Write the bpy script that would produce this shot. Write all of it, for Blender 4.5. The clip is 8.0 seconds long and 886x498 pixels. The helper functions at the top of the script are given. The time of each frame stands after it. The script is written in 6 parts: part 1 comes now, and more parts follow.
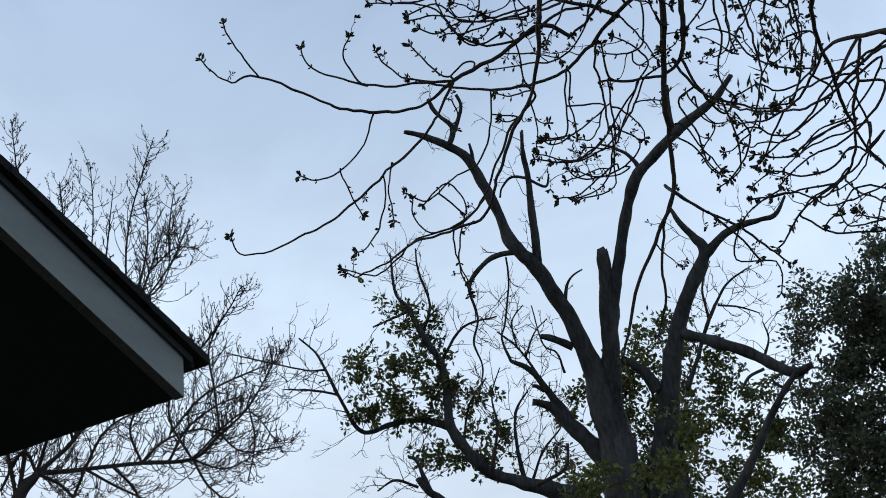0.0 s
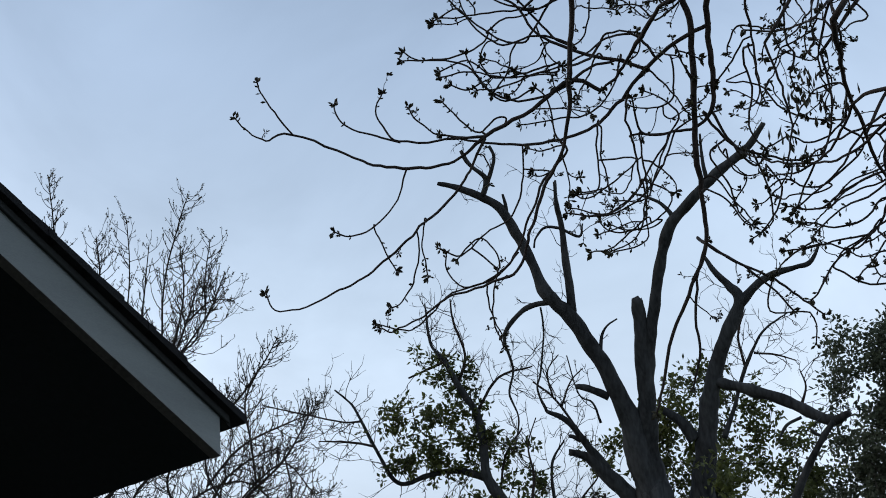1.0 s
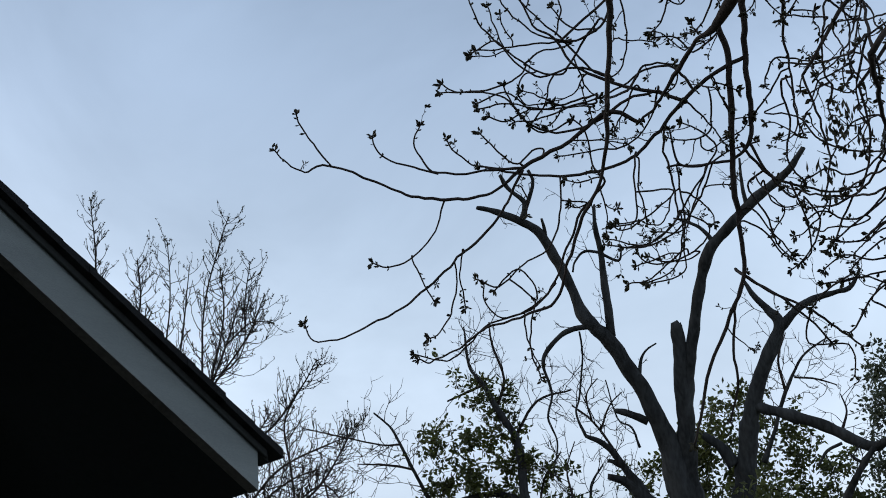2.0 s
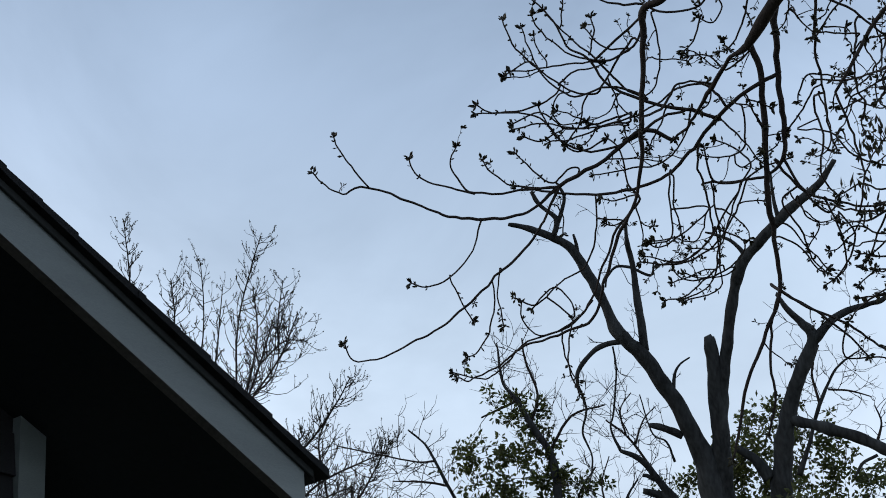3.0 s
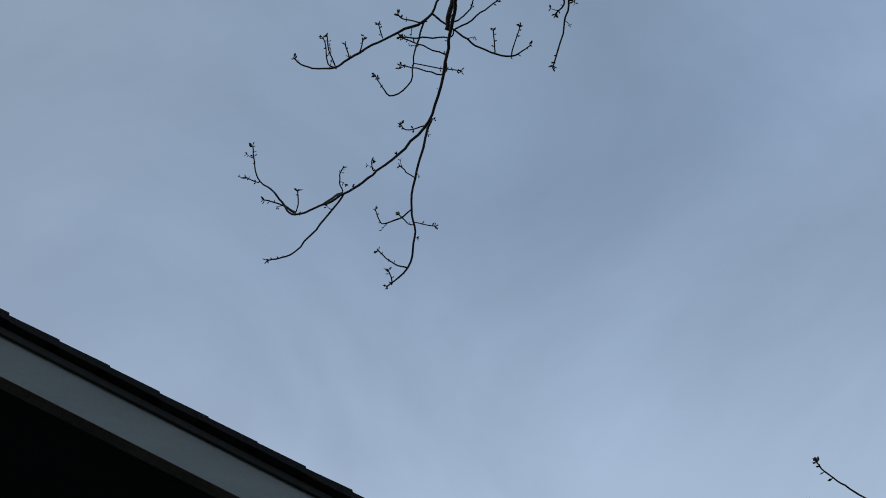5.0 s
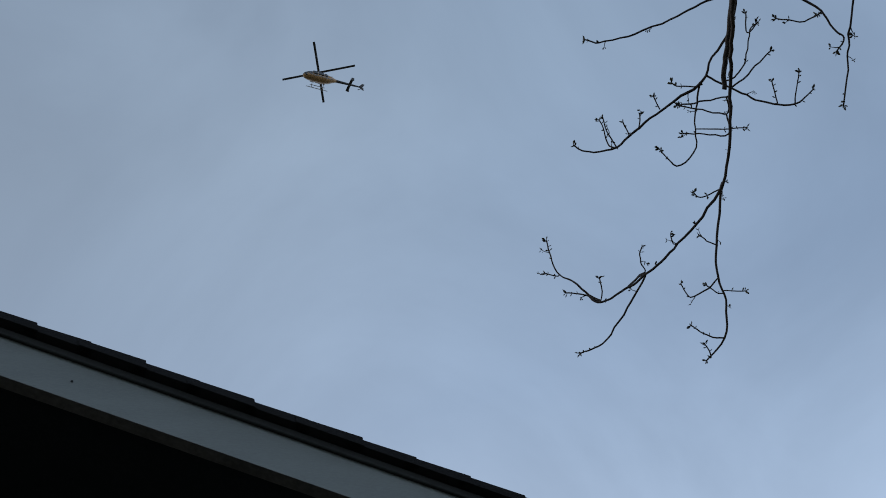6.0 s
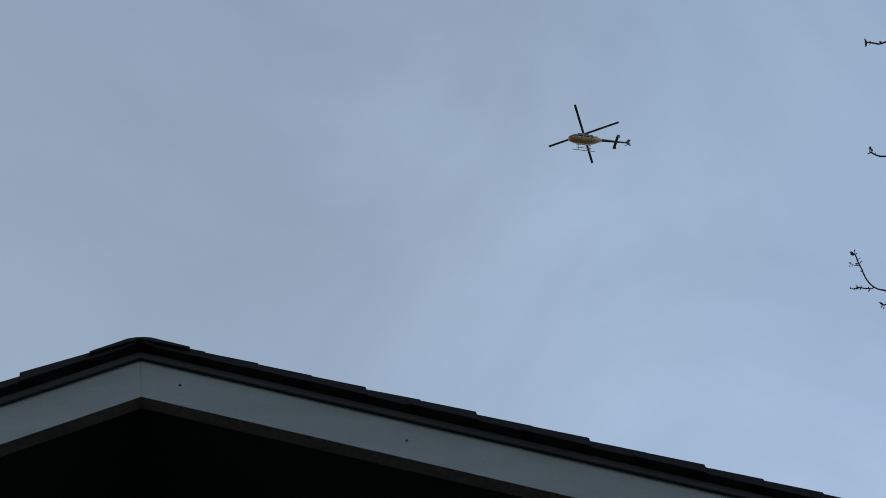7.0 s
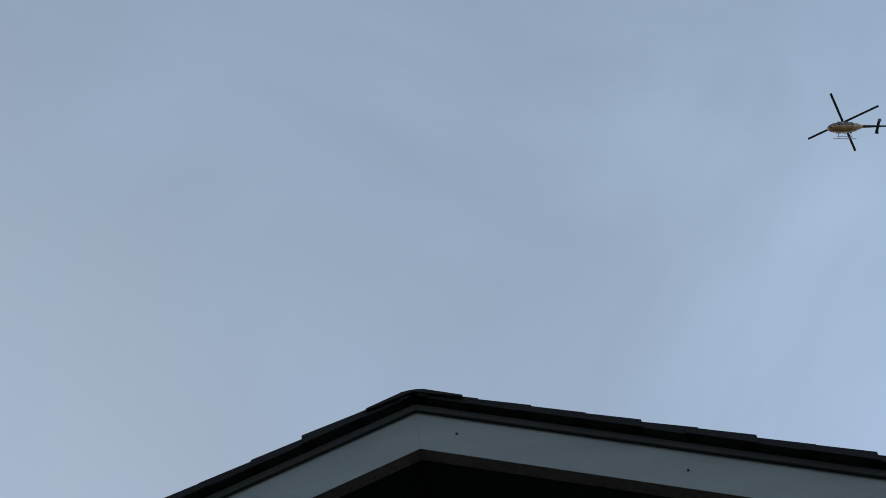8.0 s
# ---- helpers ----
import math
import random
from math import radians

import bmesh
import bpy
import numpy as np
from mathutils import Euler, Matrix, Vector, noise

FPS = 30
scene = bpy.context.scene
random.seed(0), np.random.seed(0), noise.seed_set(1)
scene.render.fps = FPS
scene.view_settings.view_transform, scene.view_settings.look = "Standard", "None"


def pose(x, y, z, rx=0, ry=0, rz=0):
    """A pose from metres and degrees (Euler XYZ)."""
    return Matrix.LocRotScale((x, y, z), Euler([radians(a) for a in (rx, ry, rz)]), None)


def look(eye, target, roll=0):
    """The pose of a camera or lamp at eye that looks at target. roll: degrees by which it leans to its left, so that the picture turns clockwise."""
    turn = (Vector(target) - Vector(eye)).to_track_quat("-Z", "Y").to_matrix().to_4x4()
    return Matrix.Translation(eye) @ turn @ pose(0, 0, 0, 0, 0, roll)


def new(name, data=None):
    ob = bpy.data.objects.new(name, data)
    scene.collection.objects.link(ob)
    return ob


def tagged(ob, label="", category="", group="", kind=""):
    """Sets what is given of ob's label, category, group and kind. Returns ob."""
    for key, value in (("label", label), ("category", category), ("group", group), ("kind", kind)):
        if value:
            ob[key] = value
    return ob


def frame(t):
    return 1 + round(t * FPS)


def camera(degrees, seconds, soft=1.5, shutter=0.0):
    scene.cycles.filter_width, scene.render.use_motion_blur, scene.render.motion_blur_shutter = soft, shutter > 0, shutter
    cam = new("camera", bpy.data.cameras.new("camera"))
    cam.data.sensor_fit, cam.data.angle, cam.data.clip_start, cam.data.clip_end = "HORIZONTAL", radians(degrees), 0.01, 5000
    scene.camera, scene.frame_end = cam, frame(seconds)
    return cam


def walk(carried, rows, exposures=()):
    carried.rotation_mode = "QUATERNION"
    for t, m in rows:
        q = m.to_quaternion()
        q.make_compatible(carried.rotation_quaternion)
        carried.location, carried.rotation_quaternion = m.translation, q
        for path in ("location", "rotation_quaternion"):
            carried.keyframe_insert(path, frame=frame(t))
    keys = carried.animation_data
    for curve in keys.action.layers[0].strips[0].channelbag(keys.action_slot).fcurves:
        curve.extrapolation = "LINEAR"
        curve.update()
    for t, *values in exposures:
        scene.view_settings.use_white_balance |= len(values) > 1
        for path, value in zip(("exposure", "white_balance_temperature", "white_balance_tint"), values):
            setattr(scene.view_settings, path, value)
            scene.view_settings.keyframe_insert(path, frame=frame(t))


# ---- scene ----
cam = camera(30, 8.0, soft=0.95)
PATH = [
    (0.0, look((0.424, -3.273, 1.511), (8.205, 1.567, 5.517), -5.50)),
    (0.5, look((0.397, -3.297, 1.516), (8.102, 1.569, 5.633), -5.61)),
    (1.0, look((0.390, -3.305, 1.522), (7.964, 1.619, 5.810), -5.62)),
    (1.5, look((0.396, -3.320, 1.571), (7.854, 1.699, 5.952), -5.21)),
    (2.8, look((0.273, -3.367, 1.539), (7.589, 1.815, 5.969), -4.87)),
    (3.0, look((0.270, -3.358, 1.545), (7.534, 1.831, 6.050), -5.18)),
    (3.5, look((0.229, -3.355, 1.551), (7.236, 1.918, 6.357), -6.80)),
    (4.0, look((0.186, -3.332, 1.530), (6.648, 2.098, 6.894), -10.51)),
    (4.5, look((0.171, -3.292, 1.516), (5.675, 2.308, 7.708), -14.79)),
    (4.7, look((0.209, -3.218, 1.542), (5.412, 2.390, 7.983), -15.52)),
    (5.8, look((0.123, -2.903, 1.771), (3.963, 2.794, 9.040), -19.59)),
    (6.0, look((0.102, -2.887, 1.751), (3.477, 2.871, 9.197), -18.76)),
    (6.5, look((0.068, -2.821, 1.797), (2.575, 2.997, 9.534), -17.49)),
    (7.0, look((0.047, -2.778, 1.767), (1.766, 2.971, 9.766), -15.60)),
    (7.5, look((0.039, -2.786, 1.789), (1.008, 2.947, 9.925), -13.13)),
    (8.0, look((0.069, -2.812, 1.798), (0.214, 2.813, 10.064), -9.23)),
]
walk(cam, PATH, [(0.0, 0.04), (1.5, -0.03), (3.5, -0.05), (4.5, -0.20), (4.7, -0.29), (5.8, -0.22), (6.0, -0.10), (6.5, 0.02), (7.0, 0.11), (8.0, 0.19)])

# ---- world and sun ----
world = bpy.data.worlds.new("world")
scene.world = world
world.use_nodes = True
wn, wl = world.node_tree.nodes, world.node_tree.links
wn.clear()
sky = wn.new("ShaderNodeTexSky")
sky.sky_type, sky.sun_disc = "NISHITA", False
sky.sun_elevation, sky.sun_rotation = radians(38), radians(-40)
sky.air_density, sky.dust_density = 1.4, 2.0
coord = wn.new("ShaderNodeTexCoord")
split = wn.new("ShaderNodeSeparateXYZ")
wl.new(coord.outputs["Generated"], split.inputs[0])
veil = wn.new("ShaderNodeValToRGB")
VEIL = [(0.0, (8.2, 9.4, 10.6)), (0.25, (7.8, 9.0, 10.5)), (0.40, (7.4, 8.75, 10.5)), (0.53, (5.7, 7.0, 9.0)), (0.68, (3.45, 4.5, 6.15)), (0.80, (3.08, 4.0, 5.28)), (0.90, (2.55, 3.36, 4.5)), (1.0, (2.2, 2.9, 3.85))]
while len(veil.color_ramp.elements) < len(VEIL):
    veil.color_ramp.elements.new(0.5)
for el, (at, c) in zip(veil.color_ramp.elements, VEIL):
    el.position, el.color = at, (c[0] / 20, c[1] / 20, c[2] / 20, 1)
wl.new(split.outputs["Z"], veil.inputs[0])
cloud = wn.new("ShaderNodeTexNoise")
cloud.inputs["Scale"].default_value, cloud.inputs["Detail"].default_value = 3.2, 6
cloud.inputs["Roughness"].default_value, cloud.inputs["Distortion"].default_value = 0.55, 0.6
wl.new(coord.outputs["Generated"], cloud.inputs["Vector"])
thick = wn.new("ShaderNodeMapRange")
thick.inputs["From Min"].default_value, thick.inputs["From Max"].default_value = 0.30, 0.70
thick.inputs["To Min"].default_value, thick.inputs["To Max"].default_value = 0.80, 1.0
wl.new(cloud.outputs["Fac"], thick.inputs["Value"])
lift = wn.new("ShaderNodeVectorMath")
lift.operation = "SCALE"
bright = wn.new("ShaderNodeMapRange")
bright.inputs["From Min"].default_value, bright.inputs["From Max"].default_value = 0.30, 0.70
bright.inputs["To Min"].default_value, bright.inputs["To Max"].default_value = 15.6, 20.5
wl.new(cloud.outputs["Fac"], bright.inputs["Value"])
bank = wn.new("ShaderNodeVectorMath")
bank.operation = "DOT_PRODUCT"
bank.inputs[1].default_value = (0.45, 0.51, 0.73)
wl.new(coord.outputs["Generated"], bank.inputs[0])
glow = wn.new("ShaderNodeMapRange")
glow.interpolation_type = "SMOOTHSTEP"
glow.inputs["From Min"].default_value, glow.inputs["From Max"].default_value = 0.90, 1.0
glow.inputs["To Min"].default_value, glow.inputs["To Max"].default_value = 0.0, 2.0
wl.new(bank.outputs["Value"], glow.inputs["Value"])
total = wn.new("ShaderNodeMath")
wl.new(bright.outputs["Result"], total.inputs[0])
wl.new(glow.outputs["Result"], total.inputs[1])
tilt = wn.new("ShaderNodeVectorMath")
tilt.operation = "DOT_PRODUCT"
tilt.inputs[1].default_value = (0.32, -0.30, 0.20)
wl.new(coord.outputs["Generated"], tilt.inputs[0])
slant = wn.new("ShaderNodeMath")
slant.operation = "POWER"
slant.inputs[0].default_value = 2.0
wl.new(tilt.outputs["Value"], slant.inputs[1])
level = wn.new("ShaderNodeMath")
level.operation = "MULTIPLY"
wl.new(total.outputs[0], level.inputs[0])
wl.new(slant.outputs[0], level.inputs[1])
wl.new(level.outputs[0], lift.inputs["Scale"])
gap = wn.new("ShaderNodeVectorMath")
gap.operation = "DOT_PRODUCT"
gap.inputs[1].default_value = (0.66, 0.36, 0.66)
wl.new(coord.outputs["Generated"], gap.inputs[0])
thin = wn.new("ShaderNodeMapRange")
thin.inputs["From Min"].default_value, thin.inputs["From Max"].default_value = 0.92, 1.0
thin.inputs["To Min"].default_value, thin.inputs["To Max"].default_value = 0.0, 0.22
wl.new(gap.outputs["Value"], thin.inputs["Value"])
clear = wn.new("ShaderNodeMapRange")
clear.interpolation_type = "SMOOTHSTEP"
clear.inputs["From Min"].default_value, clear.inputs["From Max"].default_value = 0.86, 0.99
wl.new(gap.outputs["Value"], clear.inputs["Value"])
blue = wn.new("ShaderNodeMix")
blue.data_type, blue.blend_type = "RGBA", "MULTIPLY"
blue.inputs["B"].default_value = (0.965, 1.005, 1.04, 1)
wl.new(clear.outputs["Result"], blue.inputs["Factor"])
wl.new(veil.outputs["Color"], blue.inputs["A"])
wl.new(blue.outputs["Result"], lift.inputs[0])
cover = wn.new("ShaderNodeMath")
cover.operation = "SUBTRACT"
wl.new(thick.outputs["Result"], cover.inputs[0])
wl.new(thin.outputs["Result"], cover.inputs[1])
over = wn.new("ShaderNodeMix")
over.data_type = "RGBA"
wl.new(cover.outputs[0], over.inputs["Factor"])
wl.new(sky.outputs["Color"], over.inputs["A"])
wl.new(lift.outputs["Vector"], over.inputs["B"])
back = wn.new("ShaderNodeBackground")
back.inputs["Strength"].default_value = 0.1
wl.new(over.outputs["Result"], back.inputs["Color"])
wl.new(back.outputs[0], wn.new("ShaderNodeOutputWorld").inputs["Surface"])

sun = new("sun", bpy.data.lights.new("sun", "SUN"))
sun.data.energy, sun.data.angle, sun.data.color = 0.8, radians(15), (1.0, 0.93, 0.82)
sun.matrix_world = look((-38, 46, 46), (0, 0, 0))


# ---- materials ----
def material(name, base, dark, rough=0.8, scale=8.0, fine=60.0, bump=0.2, metal=0.0, stretch=(1, 1, 1), vary=0.0):
    m = bpy.data.materials.new(name)
    m.use_nodes = True
    n, l = m.node_tree.nodes, m.node_tree.links
    bsdf = n["Principled BSDF"]
    tc, mp = n.new("ShaderNodeTexCoord"), n.new("ShaderNodeMapping")
    mp.inputs["Scale"].default_value = stretch
    l.new(tc.outputs["Object"], mp.inputs["Vector"])
    big, small = n.new("ShaderNodeTexNoise"), n.new("ShaderNodeTexNoise")
    big.inputs["Scale"].default_value, small.inputs["Scale"].default_value = scale, fine
    big.inputs["Detail"].default_value = 5
    small.inputs["Detail"].default_value = 4
    for t in (big, small):
        l.new(mp.outputs["Vector"], t.inputs["Vector"])
    both = n.new("ShaderNodeMix")
    both.inputs["Factor"].default_value = 0.4
    l.new(big.outputs["Fac"], both.inputs["A"])
    l.new(small.outputs["Fac"], both.inputs["B"])
    level = both.outputs["Result"]
    if vary:
        info, add = n.new("ShaderNodeObjectInfo"), n.new("ShaderNodeMath")
        add.operation = "MULTIPLY_ADD"
        add.inputs[1].default_value = vary
        l.new(info.outputs["Random"], add.inputs[0])
        l.new(level, add.inputs[2])
        level = add.outputs[0]
    ramp = n.new("ShaderNodeValToRGB")
    ramp.color_ramp.elements[0].position, ramp.color_ramp.elements[1].position = 0.35, 0.68
    ramp.color_ramp.elements[0].color, ramp.color_ramp.elements[1].color = (*dark, 1), (*base, 1)
    l.new(level, ramp.inputs["Fac"])
    l.new(ramp.outputs["Color"], bsdf.inputs["Base Color"])
    bsdf.inputs["Roughness"].default_value, bsdf.inputs["Metallic"].default_value = rough, metal
    if rough > 0.75:
        bsdf.inputs["Specular IOR Level"].default_value = 0.2
    if bump:
        b = n.new("ShaderNodeBump")
        b.inputs["Strength"].default_value, b.inputs["Distance"].default_value = bump, 0.01
        l.new(small.outputs["Fac"], b.inputs["Height"])
        l.new(b.outputs["Normal"], bsdf.inputs["Normal"])
    return m


def leaf_material(name, base, dark):
    m = material(name, base, dark, 0.5, 1.2, 9, 0)
    n, l = m.node_tree.nodes, m.node_tree.links
    bsdf, outp = n["Principled BSDF"], n["Material Output"]
    geo, hue = n.new("ShaderNodeNewGeometry"), n.new("ShaderNodeHueSaturation")
    ramp = bsdf.inputs["Base Color"].links[0].from_socket
    rng = n.new("ShaderNodeMapRange")
    rng.inputs["To Min"].default_value, rng.inputs["To Max"].default_value = 0.6, 1.5
    l.new(geo.outputs["Random Per Island"], rng.inputs["Value"])
    l.new(rng.outputs["Result"], hue.inputs["Value"])
    l.new(ramp, hue.inputs["Color"])
    l.new(hue.outputs["Color"], bsdf.inputs["Base Color"])
    tr, mix = n.new("ShaderNodeBsdfTranslucent"), n.new("ShaderNodeMixShader")
    l.new(hue.outputs["Color"], tr.inputs["Color"])
    mix.inputs["Fac"].default_value = 0.55
    l.new(bsdf.outputs[0], mix.inputs[1])
    l.new(tr.outputs[0], mix.inputs[2])
    l.new(mix.outputs[0], outp.inputs["Surface"])
    return m


PAINT = material("grey_paint", (0.134, 0.158, 0.160), (0.090, 0.107, 0.110), 0.55, 1.5, 90, 0.15, stretch=(1, 1, 6))
RAW = material("weathered_board_edge", (0.140, 0.130, 0.128), (0.070, 0.066, 0.066), 0.85, 5, 70, 0.3)
TRIM = material("dark_trim", (0.026, 0.029, 0.030), (0.016, 0.018, 0.019), 0.8, 3, 60, 0.1)
SHINGLE = material("asphalt_shingle", (0.010, 0.0105, 0.012), (0.005, 0.0052, 0.006), 0.95, 12, 260, 0.6, vary=0.25)
# dark paint taken to near black: the overhang's shade is in the colour
SOFFIT = material("soffit_shade_paint", (0.015, 0.019, 0.024), (0.010, 0.013, 0.016), 0.85, 2, 40, 0.2)
# dark siding, deepened further to carry the gable wall's shade in its base colour
SIDING = material("dark_shaded_siding", (0.014, 0.0142, 0.0165), (0.009, 0.009, 0.0105), 0.8, 1, 50, 0.25, stretch=(1, 1, 8), vary=0.1)
GRASS = material("dry_lawn", (0.15, 0.145, 0.10), (0.08, 0.08, 0.05), 0.95, 0.4, 25, 0.5)
BARK = material("grey_bark", (0.058, 0.061, 0.064), (0.010, 0.0105, 0.011), 0.92, 4.5, 30, 1.0, stretch=(1, 1, 0.3))
TWIG = material("dark_twig_bark", (0.05, 0.038, 0.034), (0.02, 0.016, 0.015), 0.8, 10, 80, 0.4)
PALE = material("far_twig_bark", (0.05, 0.042, 0.04), (0.022, 0.019, 0.018), 0.85, 6, 50, 0.3)
BUD = leaf_material("opening_bud", (0.07, 0.065, 0.028), (0.03, 0.025, 0.015))
LEAF = leaf_material("oak_leaf", (0.120, 0.135, 0.036), (0.045, 0.058, 0.020))
NEEDLE = leaf_material("evergreen_leaf", (0.095, 0.112, 0.070), (0.050, 0.064, 0.042))
GOLD = material("gold_paint", (0.33, 0.19, 0.075), (0.20, 0.115, 0.05), 0.35, 0.8, 6, 0)
BLACK = material("black_paint", (0.026, 0.026, 0.028), (0.016, 0.016, 0.018), 0.75, 1, 8, 0)
GLASS = material("tinted_glass", (0.03, 0.033, 0.036), (0.02, 0.022, 0.025), 0.25, 1, 5, 0)
METAL = material("skid_metal", (0.25, 0.25, 0.26), (0.18, 0.18, 0.19), 0.4, 2, 10, 0, 0.6)


# ---- building helpers ----
def part(name, bm, mat, parent=None, label=""):
    me = bpy.data.meshes.new(name)
    bm.to_mesh(me)
    bm.free()
    me.materials.append(mat)
    ob = new(name, me)
    ob.parent = parent
    return tagged(ob, label)


def part_raw(name, verts, faces, mat, parent=None, label="", smooth=False):
    me = bpy.data.meshes.new(name)
    me.from_pydata(verts, [], faces)
    me.materials.append(mat)
    if smooth:
        me.shade_smooth()
    ob = new(name, me)
    ob.parent = parent
    return tagged(ob, label)


def thing(name, at, label, category, group=""):
    ob = new(name)
    ob.location = at
    ob.empty_display_size = 0.3
    return tagged(ob, label, category, group)


def prism(outline, y0, y1, bevel=0.0):
    """An outline in x and z, drawn out from y0 to y1."""
    bm = bmesh.new()
    a = [bm.verts.new((x, y0, z)) for x, z in outline]
    b = [bm.verts.new((x, y1, z)) for x, z in outline]
    bm.faces.new(a)
    bm.faces.new(b[::-1])
    for i in range(len(a)):
        j = (i + 1) % len(a)
        bm.faces.new((a[j], a[i], b[i], b[j]))
    bmesh.ops.recalc_face_normals(bm, faces=bm.faces)
    if bevel:
        bmesh.ops.bevel(bm, geom=bm.edges[:], offset=bevel, segments=1, affect="EDGES")
    return bm


def box(x0, x1, y0, y1, z0, z1, bevel=0.0):
    return prism([(x0, z0), (x1, z0), (x1, z1), (x0, z1)], y0, y1, bevel)


def tube(verts, faces, pts, radii, sides):
    """Adds a tapered tube along pts to the lists."""
    pts = [Vector(p) for p in pts]
    first = len(verts)
    side = None
    for i, p in enumerate(pts):
        t = (pts[min(i + 1, len(pts) - 1)] - pts[max(i - 1, 0)]).normalized()
        if side is None:
            side = t.orthogonal().normalized()
        side = (side - t * side.dot(t)).normalized()
        up = t.cross(side)
        for k in range(sides):
            a = 2 * math.pi * k / sides
            verts.append(p + (side * math.cos(a) + up * math.sin(a)) * radii[i])
    for i in range(len(pts) - 1):
        for k in range(sides):
            a, b = first + i * sides + k, first + i * sides + (k + 1) % sides
            faces.append((a, b, b + sides, a + sides))
    faces.append(tuple(range(first + sides - 1, first - 1, -1)))
    last = first + (len(pts) - 1) * sides
    faces.append(tuple(range(last, last + sides)))


# ---- ground ----
def ground():
    verts, faces = [], []
    ring = [0, 4, 10, 25, 60, 150, 400, 900]
    for r in ring[1:]:
        for k in range(48):
            a = 2 * math.pi * k / 48
            h = 0 if r < 60 else 0.004 * r * noise.noise((r * math.cos(a) / 60, r * math.sin(a) / 60, 3))
            verts.append((r * math.cos(a), r * math.sin(a), h))
    verts.append((0, 0, 0))
    for k in range(48):
        faces.append((len(verts) - 1, k, (k + 1) % 48))
    for i in range(len(ring) - 2):
        for k in range(48):
            a, b = i * 48 + k, i * 48 + (k + 1) % 48
            faces.append((a, a + 48, b + 48, b))
    tagged(part_raw("ground", verts, faces, GRASS), "dry pale lawn round the house and trees", "lawn", kind="structure")


ground()

# ---- house ----
PEAK, SLOPE, HALF, DEPTH = 5.286, 0.4519, 4.22, 9.0
ANGLE = math.atan(SLOPE)
BOARD_END, WALL_X, WALL_Y = 4.135, 3.505, 0.60
LOW_END, LOW_PEAK = 0.184, 0.203


def rake(x, down):
    return PEAK - SLOPE * abs(x) - down


